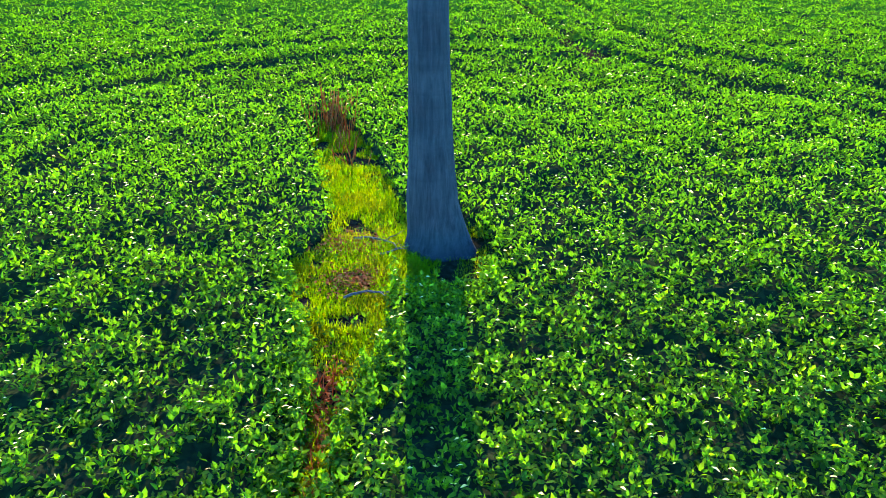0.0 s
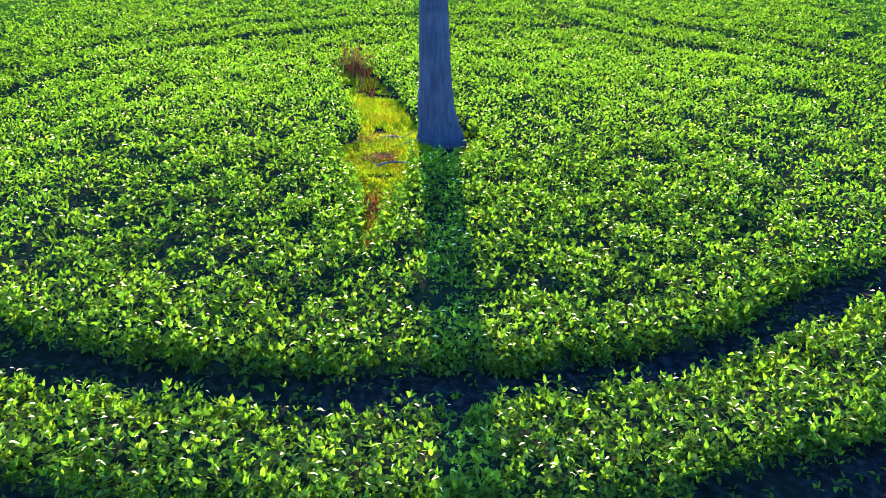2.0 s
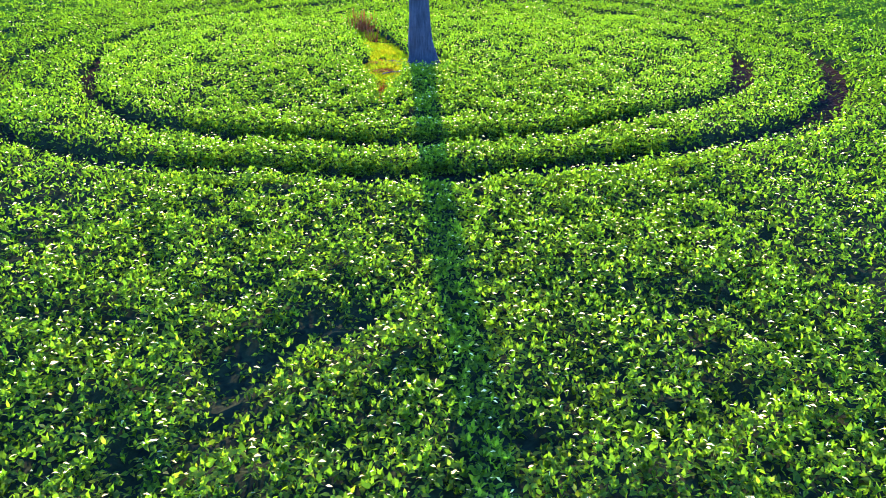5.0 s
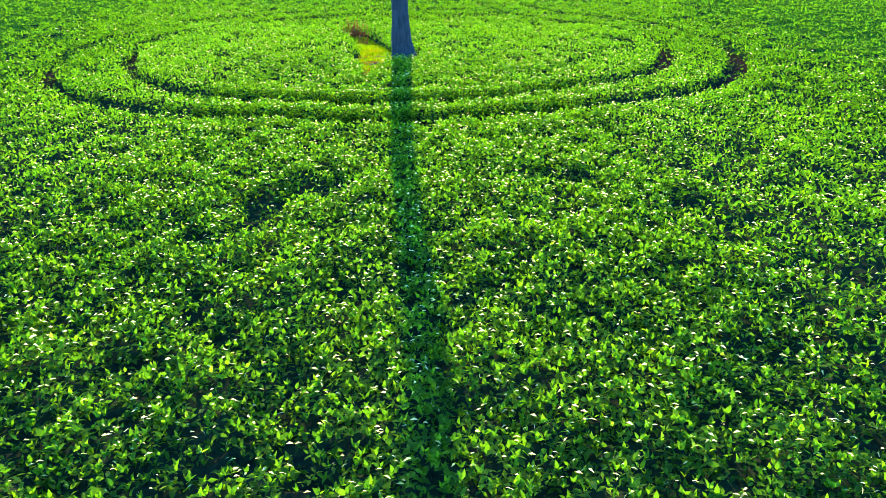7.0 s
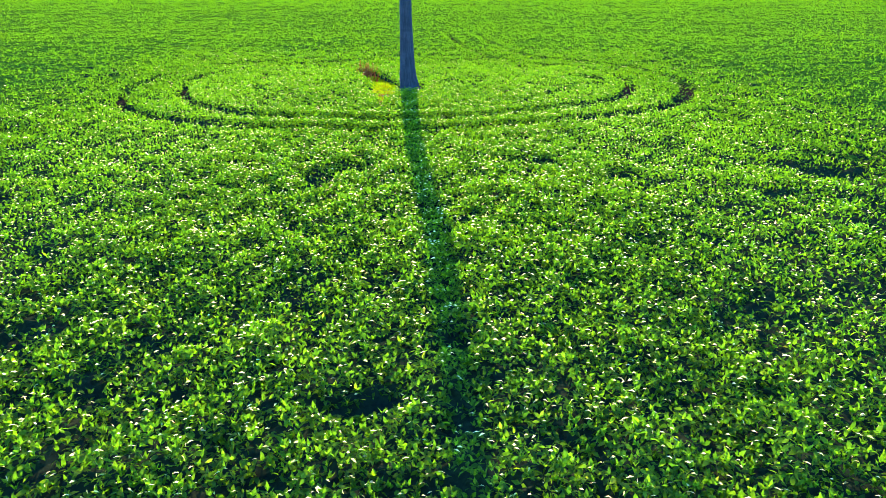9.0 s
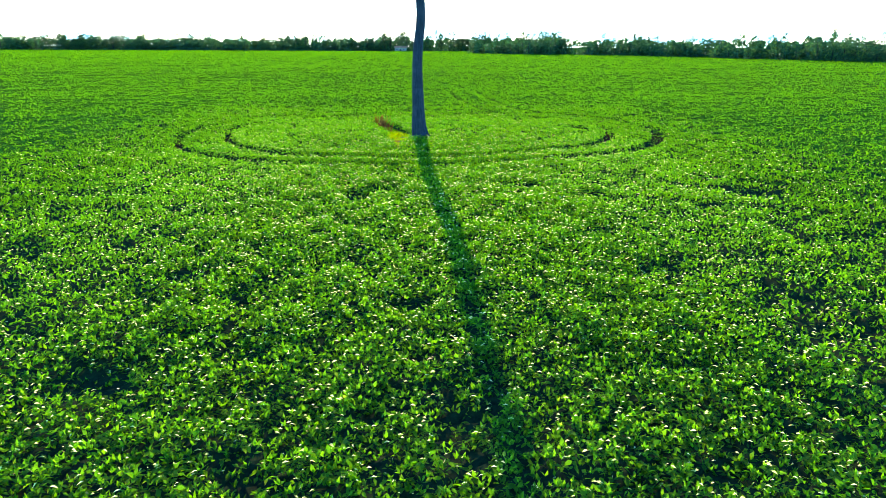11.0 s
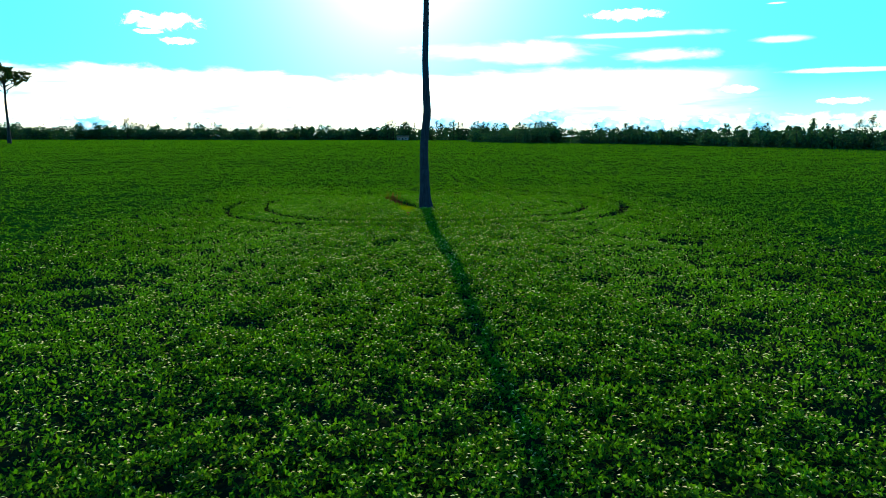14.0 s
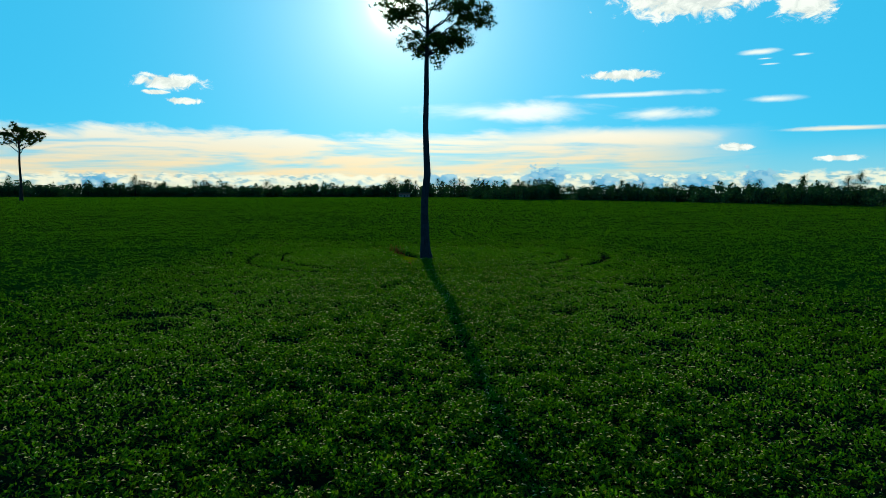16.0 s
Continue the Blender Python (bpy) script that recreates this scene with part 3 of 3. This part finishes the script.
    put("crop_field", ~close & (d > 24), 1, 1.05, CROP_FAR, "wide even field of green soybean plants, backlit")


crop_body()
crop_leaves(np.random.default_rng(11))


# ---- grass strip and what lies in it ----
def make_grass():
    gen = np.random.default_rng(21)
    x, y = gen.uniform(-4.0, 1.4, 230000), gen.uniform(5.0, 20.6, 230000)
    c = clearing(x, y)
    ok = (c > -0.12) & (np.hypot(x - TREE[0], y - TREE[1]) > 0.5) & (lumps(x, y, 0.45, 13) + 0.25 * lumps(x, y, 1.6, 14) > 0.37)
    ok &= gen.random(len(x)) < np.clip(0.25 + 0.9 * lumps(x, y, 1.1, 15), 0, 1)
    x, y = x[ok], y[ok]
    n = len(x)
    h = gen.uniform(0.05, 0.17, n) * (0.45 + 1.1 * lumps(x, y, 0.9, 16))
    w = gen.uniform(0.004, 0.010, n)
    turn, lean = gen.uniform(0, 2 * np.pi, n), gen.uniform(0.2, 1.3, n)
    s = np.stack([np.cos(turn), np.sin(turn), np.zeros(n)], 1) * w[:, None]
    l = np.stack([-np.sin(turn), np.cos(turn), np.zeros(n)], 1) * (lean * h)[:, None]
    b = np.stack([x, y, np.zeros(n) - 0.02], 1)
    up = np.array([0, 0, 1.0])[None] * h[:, None]
    v = np.stack([b - s, b + s, b + up * 0.6 + l * 0.4 - s * 0.8, b + up * 0.6 + l * 0.4 + s * 0.8, b + up + l], 1).reshape(-1, 3)
    f = (np.array([[0, 1, 3], [0, 3, 2], [2, 3, 4]])[None] + (np.arange(n) * 5)[:, None, None]).reshape(-1, 3)
    tagged(mesh_object("grass", v, f, GRASS), "sunlit yellow-green grass and weeds round the trunk", "grass", kind="stuff")


def tube(path, radii, sides=8, start=0):
    """A tapered tube along points: verts and quads."""
    path, radii = np.asarray(path, float), np.asarray(radii, float)
    t = np.gradient(path, axis=0)
    t /= np.linalg.norm(t, axis=1, keepdims=True) + 1e-9
    ref = np.where(np.abs(t[:, 2:3]) > 0.9, np.array([[1.0, 0, 0]]), np.array([[0, 0, 1.0]]))
    a = np.cross(t, ref)
    a /= np.linalg.norm(a, axis=1, keepdims=True) + 1e-9
    b = np.cross(t, a)
    w = np.linspace(0, 2 * np.pi, sides, endpoint=False)
    v = path[:, None] + radii[:, None, None] * (a[:, None] * np.cos(w)[None, :, None] + b[:, None] * np.sin(w)[None, :, None])
    n = len(path)
    i = np.arange((n - 1) * sides)
    j = i // sides * sides + (i + 1) % sides
    f = np.stack([i, j, j + sides, i + sides], 1)
    return v.reshape(-1, 3), f + start


def many_tubes(paths):
    vs, fs, k = [], [], 0
    for path, radii, sides in paths:
        v, f = tube(path, radii, sides, k)
        vs.append(v), fs.append(f)
        k += len(v)
    return np.vstack(vs), np.vstack(fs)


make_grass()


def make_stalks():
    gen = np.random.default_rng(31)
    paths = []
    for _ in range(70):
        x, y = gen.normal(-3.15, 0.32), gen.normal(19.2, 0.85)
        h = gen.uniform(0.35, 1.05)
        p = np.array([x, y, -0.02]) + np.linspace(0, 1, 4)[:, None] * np.array([gen.normal(0, 0.13), gen.normal(0, 0.13), h])
        paths.append((p, [0.016, 0.014, 0.011, 0.006], 4))
    for _ in range(70):
        y = gen.uniform(15.6, 19.5)
        x = np.interp(y, [15.6, 19.5], [-2.2, -3.1]) + gen.normal(0, 0.16)
        p = np.array([x, y, -0.02]) + np.linspace(0, 1, 4)[:, None] * np.array([gen.normal(0, 0.12), gen.normal(0, 0.12), gen.uniform(0.3, 0.75)])
        paths.append((p, [0.014, 0.012, 0.009, 0.005], 4))
    for _ in range(60):
        x, y = gen.normal(-1.55, 0.1), gen.uniform(4.6, 7.6)
        p = np.array([x, y, -0.02]) + np.linspace(0, 1, 4)[:, None] * np.array([gen.normal(0, 0.1), gen.normal(0, 0.1), gen.uniform(0.2, 0.5)])
        paths.append((p, [0.009, 0.008, 0.006, 0.003], 4))
    v, f = many_tubes(paths)
    tagged(mesh_object("dead_weeds", v, f, STALK), "tuft of dead reddish-brown weed stalks in the grass", "weeds", kind="stuff")


make_stalks()


# ---- trees ----
def limb_path(a, b, sag, gen, steps=7):
    """A bent line from a to b that first leaves upward."""
    a, b = np.array(a, float), np.array(b, float)
    t = np.linspace(0, 1, steps)[:, None]
    p = a + (b - a) * t
    p[:, 2] += sag * np.sin(np.pi * t[:, 0])
    wob = gen.normal(0, 0.03 * np.linalg.norm(b - a), (steps, 3))
    wob[0] = wob[-1] = 0
    return p + wob * np.sin(np.pi * t)


def make_tree(name, at, spine, spine_r, limbs, leaf, clump, leaves, gen, bark, labels, flare=0.0):
    """A tree: a trunk along a spine of (x, y, z) with radii, limbs as (start height, tip), twigs and leaf clumps round the limbs' ends."""
    root = new(name)
    root.location = (*at, float(rise(at[0], at[1])))
    spine, spine_r = np.array(spine, float), np.array(spine_r, float)
    zz = np.linspace(spine[0, 2], spine[-1, 2], 70) if flare else np.linspace(spine[0, 2], spine[-1, 2], 24)
    if flare:
        zz = np.concatenate([np.linspace(spine[0, 2], 2.0, 24), np.linspace(2.2, spine[-1, 2], 60)])
    path = np.stack([np.interp(zz, spine[:, 2], spine[:, 0]), np.interp(zz, spine[:, 2], spine[:, 1]), zz], 1)
    for k in (0, 1):
        path[1:-1, k] = (path[:-2, k] + 2 * path[1:-1, k] + path[2:, k]) / 4
    rad = np.interp(zz, spine[:, 2], spine_r)
    sides = 40 if flare else 12
    w = np.linspace(0, 2 * np.pi, sides, endpoint=False)
    lobes = 1 + flare * np.exp(-np.maximum(zz, 0) / 0.8)[:, None] * (0.55 * np.cos(3 * w + 0.7) + 0.35 * np.cos(5 * w + 2.1))[None]
    if flare:
        lobes += np.exp(-np.maximum(zz, 0) / 0.4)[:, None] * 0.22 * (np.maximum(np.cos(w + 0.35), 0) ** 2)[None]
        lobes += np.exp(-((zz - 1.0) / 0.45) ** 2)[:, None] * 0.10 * (np.maximum(np.cos(w - 2.9), 0) ** 2)[None]
    lobes += 0.02 * np.sin(zz * 3.1)[:, None] * np.cos(2 * w + 1)[None] + gen.normal(0, 0.008, (len(zz), sides))
    r = rad[:, None] * lobes
    v = np.stack([path[:, 0:1] + r * np.cos(w), path[:, 1:2] + r * np.sin(w), np.repeat(zz[:, None], sides, 1)], -1).reshape(-1, 3)
    i = np.arange((len(zz) - 1) * sides)
    j = i // sides * sides + (i + 1) % sides
    mesh_object("trunk", v, np.stack([i, j, j + sides, i + sides], 1), bark, root, True, labels[0])
    tips = []
    for z0, tip in limbs:
        s = [np.interp(z0, spine[:, 2], spine[:, 0]), np.interp(z0, spine[:, 2], spine[:, 1]), z0]
        r0 = np.interp(z0, spine[:, 2], spine_r) * 0.55
        main = limb_path(s, tip, 0.08 * np.linalg.norm(np.array(tip) - s), gen, 9)
        group = [(main, np.linspace(r0, r0 * 0.22, 9), 7)]
        for k in range(6):
            q = main[gen.integers(5, 9)]
            e = q + gen.normal(0, 1, 3) * clump * np.array([1.0, 1.0, 0.6]) * 0.62
            group.append((limb_path(q, e, 0.1, gen, 5), np.linspace(r0 * 0.28, r0 * 0.08, 5), 5))
            tips.append(e)
        tips.append(main[-1])
        v, f = many_tubes(group)
        mesh_object("limb", v, f, bark, root, True)
    tips = np.array(tips)
    # leaves gather in small tufts round the twig ends, so that sky shows between them
    tufts = tips[gen.integers(0, len(tips), leaves // 30)]
    tufts = tufts + gen.normal(0, 1, tufts.shape) * clump * np.array([0.34, 0.34, 0.24])
    at3 = np.repeat(tufts, 30, 0) + gen.normal(0, 1, (len(tufts) * 30, 3)) * clump * np.array([0.17, 0.17, 0.10])
    n = len(at3)
    nrm, along = random_turns(n, 0, 80, gen)
    size = leaf * gen.uniform(0.6, 1.3, n)
    v, f = leaf_blades(at3, nrm, along, size, size * 0.66, 2)
    mesh_object("crown", v, f, TREE_LEAF, root, False, labels[1])
    return root


gen = np.random.default_rng(41)
main_limbs = [(17.4, (3.5, -0.5, 18.6)), (17.3, (-1.5, 0.5, 18.4)), (17.2, (1.1, -1.2, 18.2)), (17.6, (2.6, 0.6, 18.6)), (18.0, (-2.7, -0.8, 20.4)), (18.2, (4.9, 0.8, 20.5)), (18.6, (1.0, 2.2, 19.4)), (19.2, (3.4, -0.8, 21.0)),
              (19.0, (-1.0, -2.2, 20.4)), (19.4, (5.0, -1.0, 21.4)), (19.6, (-3.0, 1.4, 21.8)), (20.2, (1.5, -2.6, 22.2)), (20.8, (-2.2, 2.4, 23.2)), (21.2, (3.6, 1.6, 22.8)),
              (21.8, (-2.4, -1.6, 24.2)), (22.4, (1.6, -1.2, 25.2)), (23.0, (-0.6, 1.0, 26.2))]
tree = make_tree("tree", TREE, [(0.04, 0, -0.15), (0.04, 0, 0.0), (0.05, 0, 0.35), (-0.01, 0, 0.9), (-0.06, 0, 2.2), (-0.10, 0, 4.3), (-0.08, 0, 5.4), (0.02, 0, 6.3), (0.17, 0, 7.5), (0.08, 0, 9.4), (0.02, 0, 11.5),
                                (0.10, 0, 14.5), (0.12, 0, 17.0), (0.22, 0, 20.0), (0.10, 0, 23.0), (0.0, 0, 26.0)],
                 [0.66, 0.60, 0.51, 0.44, 0.375, 0.32, 0.31, 0.30, 0.30, 0.255, 0.24, 0.215, 0.19, 0.14, 0.09, 0.03],
                 main_limbs, 0.21, 1.05, 21000, gen, BARK, ("tall straight pale grey trunk with flared foot", "open crown of dark green leaves"), 0.16)
tagged(tree, "tall lone tree with bare grey trunk and high open crown", "tree")

gen = np.random.default_rng(43)
far_limbs = []
for k in range(15):
    r = 11.0 * math.sqrt((k + 0.6) / 15)
    far_limbs.append((21.5 + 0.55 * (15 - k), (r * math.cos(2.4 * k) + 0.5, r * math.sin(2.4 * k), 26.5 + 9.0 * (1 - (r / 12.5) ** 2) + 1.3 * (k % 3 - 1))))
far_tree = make_tree("tree", (-214.6, 330.0), [(0, 0, -0.3), (0.3, 0, 8), (-0.1, 0, 18), (0.2, 0, 25), (0.0, 0, 33)], [1.0, 0.55, 0.48, 0.42, 0.12],
                     far_limbs, 0.62, 2.0, 11000, gen, DARK_BARK, ("long bare dark trunk", "flat spreading umbrella crown"))
far_tree.scale = (1.12, 1.12, 1.12)
tagged(far_tree, "tall lone tree with flat umbrella crown, far across the field", "tree")


# ---- woods round the field ----
def make_woods(name, line, depth, count, height, crown, label, seed, gaps=0.0, per=84):
    """A belt of trees along a line of the plan: trunks and crowns of many leaf clumps."""
    gen = np.random.default_rng(seed)
    line = np.array(line, float)
    seg = np.hypot(*np.diff(line, axis=0).T)
    run = np.concatenate([[0], np.cumsum(seg)])
    s = gen.uniform(0, run[-1], count)
    k = np.clip(np.searchsorted(run, s) - 1, 0, len(seg) - 1)
    d = np.diff(line, axis=0)[k] / seg[k][:, None]
    off = gen.random(count) ** 1.4 * depth
    pos = line[k] + d * (s - run[k])[:, None] + np.stack([-d[:, 1], d[:, 0]], 1) * off[:, None]
    h = height * gen.uniform(0.55, 1.05, count) * (0.58 + 0.62 * lumps(pos[:, 0], pos[:, 1], 22.0, seed)) * np.where(gen.random(count) < 0.07, 1.3, 1.0)
    h *= 1 - gaps * (gen.random(count) < 0.5)
    w = crown * gen.uniform(0.6, 1.25, count)
    z = rise(pos[:, 0], pos[:, 1])
    v = gen.random((count, per)) ** 1.25                        # height within the tree
    turn, out = gen.uniform(0, 2 * np.pi, (count, per)), np.sqrt(gen.uniform(0.15, 1.0, (count, per)))
    reach = w[:, None] * np.sqrt(np.maximum(1.0 - v ** 2.4, 0.0)) * out * 1.15 * (0.85 + 0.3 * np.sin(3 * turn + pos[:, 0:1]))
    c = np.stack([pos[:, 0, None] + reach * np.cos(turn), pos[:, 1, None] + reach * np.sin(turn), z[:, None] + 0.15 + v * h[:, None] * 0.96], -1).reshape(-1, 3)
    nrm, along = random_turns(len(c), 0, 90, gen)
    size = gen.uniform(0.5, 1.2, len(c)) * 0.17 * height * math.sqrt(84 / per)
    v, f = leaf_blades(c, nrm, along, size, size * 1.1, 1)
    root = tagged(new(name), label, "woods", kind="stuff")
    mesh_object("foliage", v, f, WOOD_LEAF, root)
    paths = [(np.array([[px, py, pz - 0.3], [px + gen.normal(0, 0.2), py, pz + hh * 0.5], [px + gen.normal(0, 0.4), py, pz + hh * 0.8]]), [0.22, 0.15, 0.05], 5)
             for (px, py), pz, hh in zip(pos, z, h)]
    v, f = many_tubes(paths)
    mesh_object("trunks", v, f, DARK_BARK, root)


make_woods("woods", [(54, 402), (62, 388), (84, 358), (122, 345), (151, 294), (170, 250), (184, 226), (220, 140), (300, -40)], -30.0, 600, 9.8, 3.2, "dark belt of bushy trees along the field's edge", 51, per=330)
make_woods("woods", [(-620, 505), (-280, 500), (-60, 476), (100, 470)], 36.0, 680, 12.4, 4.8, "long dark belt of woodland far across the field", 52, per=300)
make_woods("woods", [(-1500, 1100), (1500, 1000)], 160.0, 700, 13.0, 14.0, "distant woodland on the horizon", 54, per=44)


def lone_tree(at, height, spread, low, seed, label, group="", leaves=700, lean=0.0):
    """A tree that stands out of the woods: one trunk, a few limbs and a ragged crown from low * height up."""
    g = np.random.default_rng(seed)
    root = new("tree")
    root.location = (at[0], at[1], float(rise(at[0], at[1])))
    top = np.array([lean, 0, height * 0.96])
    z = np.linspace(0, 1, 7)[:, None]
    spine = top * z + g.normal(0, 0.012 * height, (7, 3)) * np.array([1, 1, 0]) * z
    spine[0, 2] = -0.3
    v, f = tube(spine, np.linspace(0.022 * height, 0.006 * height, 7), 7)
    mesh_object("trunk", v, f, DARK_BARK, root, True)
    tips, group_tubes = [], []
    for k in range(9):
        u = low + (1 - low) * (k + 0.5) / 9
        w = spread * math.sin(math.pi * min(0.97, 0.25 + 0.72 * (k + 0.5) / 9)) * g.uniform(0.6, 1.1)
        a = 2.4 * k + g.uniform(-0.5, 0.5)
        p = top * u
        e = p + np.array([w * math.cos(a), w * math.sin(a), 0.08 * height * g.uniform(0.3, 1.2)])
        group_tubes.append((limb_path(p * 0.96, e, 0.0, g, 5), np.linspace(0.008 * height, 0.003 * height, 5), 5))
        tips += [e, (e + p) / 2]
    v, f = many_tubes(group_tubes)
    mesh_object("limbs", v, f, DARK_BARK, root, True)
    tips = np.array(tips)
    c = np.repeat(tips, leaves // len(tips), 0)
    c = c + g.normal(0, 1, c.shape) * spread * np.array([0.27, 0.27, 0.20])
    nrm, along = random_turns(len(c), 0, 88, g)
    size = g.uniform(0.6, 1.3, len(c)) * 0.055 * (height * 0.5 + spread) * (0.62 if leaves > 1000 else 0.85)
    v, f = leaf_blades(c, nrm, along, size, size * 0.65, 2)
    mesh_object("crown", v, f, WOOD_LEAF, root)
    tagged(root, label, "tree", group)
    return root


# trees that rise over the belts
round_top = "broad dark tree rising over the woodland edge"
slender = "thin tall tree with a small tufted crown before the woods"
for k, (x, y, h, w, low) in enumerate([(62.5, 392, 10.5, 3.4, 0.15), (66, 388, 11.6, 3.6, 0.15), (71.6, 380, 12.0, 3.6, 0.2), (112.4, 345, 11.6, 2.6, 0.3), (116, 344, 10.4, 2.4, 0.2), (124, 343, 10.2, 2.2, 0.3),
                                       (171, 262, 12.8, 2.5, 0.3), (177, 238, 12.0, 2.8, 0.25), (181.6, 237, 13.4, 3.0, 0.25), (177, 252, 9.6, 2.8, 0.3),
                                       (-25.2, 478, 13.8, 4.2, 0.35), (-119, 486, 12.2, 4.6, 0.25), (-222.5, 498, 16.0, 4.4, 0.3), (-176, 497, 13.2, 4.2, 0.25), (-247, 500, 13.0, 4.5, 0.2), (-262, 502, 12.0, 4.0, 0.2)]):
    lone_tree((x, y), h, w, low, 60 + k, round_top, "trees over the woods", 2600)
for k, (x, y, h) in enumerate([(-21, 477, 15.2), (-10, 476, 13.5), (-6, 478, 12.5), (11, 476, 14.4), (14, 478, 12.6), (20.5, 476, 13.2), (23.5, 478, 14.6), (27, 477, 14.0), (29.5, 479, 13.0), (39, 476, 13.4), (41.5, 478, 14.6),
                               (45, 477, 14.0), (49, 478, 12.6), (133, 330, 9.8), (138, 331, 10.2), (152.6, 308, 10.8), (152.5, 276, 10.4), (157, 275, 11.0), (165, 268, 9.4)]):
    lone_tree((x, y), h, 2.2, 0.5, 80 + k, slender, "slender trees at the field's edge", 700, 0.3 * (k % 3 - 1))
g = np.random.default_rng(97)
for k in range(22):
    lone_tree((-338 + 6.6 * k + g.uniform(-2.5, 2.5), 498 + g.uniform(0, 6)), g.uniform(10.0, 13.6) - 0.10 * k, 1.6, 0.2, 110 + k, "narrow pointed dark tree in a row", "row of pointed trees", 380)


# ---- small things round the field ----
def box_mesh(name, x0, x1, y0, y1, z0, z1, mat, parent, label=""):
    v = [(x, y, z) for z in (z0, z1) for x, y in ((x0, y0), (x1, y0), (x1, y1), (x0, y1))]
    return mesh_object(name, v, [(3, 2, 1, 0), (4, 5, 6, 7), (0, 1, 5, 4), (1, 2, 6, 5), (2, 3, 7, 6), (3, 0, 4, 7)], mat, parent, False, label)


def make_shed():
    root = new("farm_shed")
    root.location = (-14.0, 470.0, float(rise(-14, 470)))
    box_mesh("wall", -4.0, 4.0, 0.0, 0.2, -0.2, 2.6, PLASTER, root)
    box_mesh("wall", -4.0, 4.0, 4.8, 5.0, -0.2, 2.6, PLASTER, root)
    box_mesh("wall", -4.0, -3.8, 0.2, 4.8, -0.2, 2.6, PLASTER, root)
    box_mesh("wall", 3.8, 4.0, 0.2, 4.8, -0.2, 2.6, PLASTER, root)
    for y0, y1, z0, z1 in ((-0.6, 2.5, 2.45, 3.7), (5.6, 2.5, 2.45, 3.7)):
        v = [(-4.5, y0, z0), (4.5, y0, z0), (4.5, y1, z1), (-4.5, y1, z1), (-4.5, y0, z0 + 0.08), (4.5, y0, z0 + 0.08), (4.5, y1, z1 + 0.08), (-4.5, y1, z1 + 0.08)]
        mesh_object("roof_slope", v, [(3, 2, 1, 0), (4, 5, 6, 7), (0, 1, 5, 4), (1, 2, 6, 5), (2, 3, 7, 6), (3, 0, 4, 7)], RUST, root, False, "rust-brown sheet roof")
    box_mesh("door", -0.6, 0.5, -0.03, 0.0, 0.0, 2.0, DARK, root)
    for x in (-2.6, 2.2):
        box_mesh("window", x - 0.5, x + 0.5, -0.03, 0.0, 1.0, 1.9, DARK, root)
    tagged(root, "low pale farm shed with rusty roof before trees", "shed")


make_shed()


def make_shrub(x, y, h, seed):
    g = np.random.default_rng(seed)
    c = g.normal(0, 1, (160, 3)) * np.array([0.3, 0.3, 0.24]) * h + np.array([0, 0, 0.5 * h])
    c[:, 2] = np.abs(c[:, 2])
    nrm, along = random_turns(160, 0, 88, g)
    size = g.uniform(0.16, 0.3, 160) * h
    v, f = leaf_blades(c, nrm, along, size, size * 0.6, 2)
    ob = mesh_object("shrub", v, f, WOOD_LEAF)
    ob.location = (x, y, float(rise(x, y)))
    tagged(ob, "small dark shrub at the far field edge", "shrub", "shrubs at the field edge")


for k, x in enumerate([-171, -168, -165, -162, -157, -154, -151, -148, -258, -222]):
    make_shrub(x, 482 + (k % 3), 1.9 + 0.5 * (k % 2), 130 + k)


def make_branch(at, turn, length, seed, label):
    """A fallen dry branch with a few side twigs."""
    g = np.random.default_rng(seed)
    root = new("fallen_branch")
    root.location, root.rotation_euler = (at[0], at[1], 0.05), (0, 0, turn)
    p = np.stack([np.linspace(0, length, 8), np.cumsum(g.normal(0, 0.04, 8)), 0.02 + 0.06 * np.sin(np.linspace(0, 3, 8))], 1)
    v, f = tube(p, np.linspace(0.028, 0.010, 8), 7)
    mesh_object("stem", v, f, DRY_WOOD, root, True)
    for k in (2, 4, 5):
        e = p[k] + np.array([0.22, g.choice([-1, 1]) * g.uniform(0.15, 0.4), g.uniform(0.02, 0.2)])
        v, f = tube(limb_path(p[k], e, 0.02, g, 5), np.linspace(0.012, 0.004, 5), 5)
        mesh_object("twig", v, f, DRY_WOOD, root, True)
    tagged(root, label, "branch")


make_branch((-1.65, 11.75), -0.35, 1.1, 141, "grey dry fallen branch in grass beside the trunk")
make_branch((-1.2, 11.1), 0.5, 0.8, 142, "bent grey dead branch lying by the tree foot")
make_branch((-1.6, 9.6), 0.15, 0.9, 143, "thin dead branch lying on trampled grass")


def make_litter():
    g = np.random.default_rng(151)
    n = 2600
    c = np.concatenate([g.normal(0, 1, (n // 2, 2)) * np.array([0.35, 0.22]) + np.array([-1.5, 11.5]), g.normal(0, 1, (n // 4, 2)) * np.array([0.3, 0.25]) + np.array([-1.5, 10.2]),
                        g.normal(0, 1, (n // 4, 2)) * np.array([0.12, 0.8]) + np.array([-1.5, 6.2])])
    at = np.column_stack([c, g.uniform(0.03, 0.09, len(c))])
    nrm, along = random_turns(len(at), 0, 35, g)
    size = g.uniform(0.05, 0.12, len(at))
    v, f = leaf_blades(at, nrm, along, size, size * 0.5, 2)
    tagged(mesh_object("leaf_litter", v, f, STALK), "brown dead leaves and debris on the grass", "litter", kind="stuff")


make_litter()
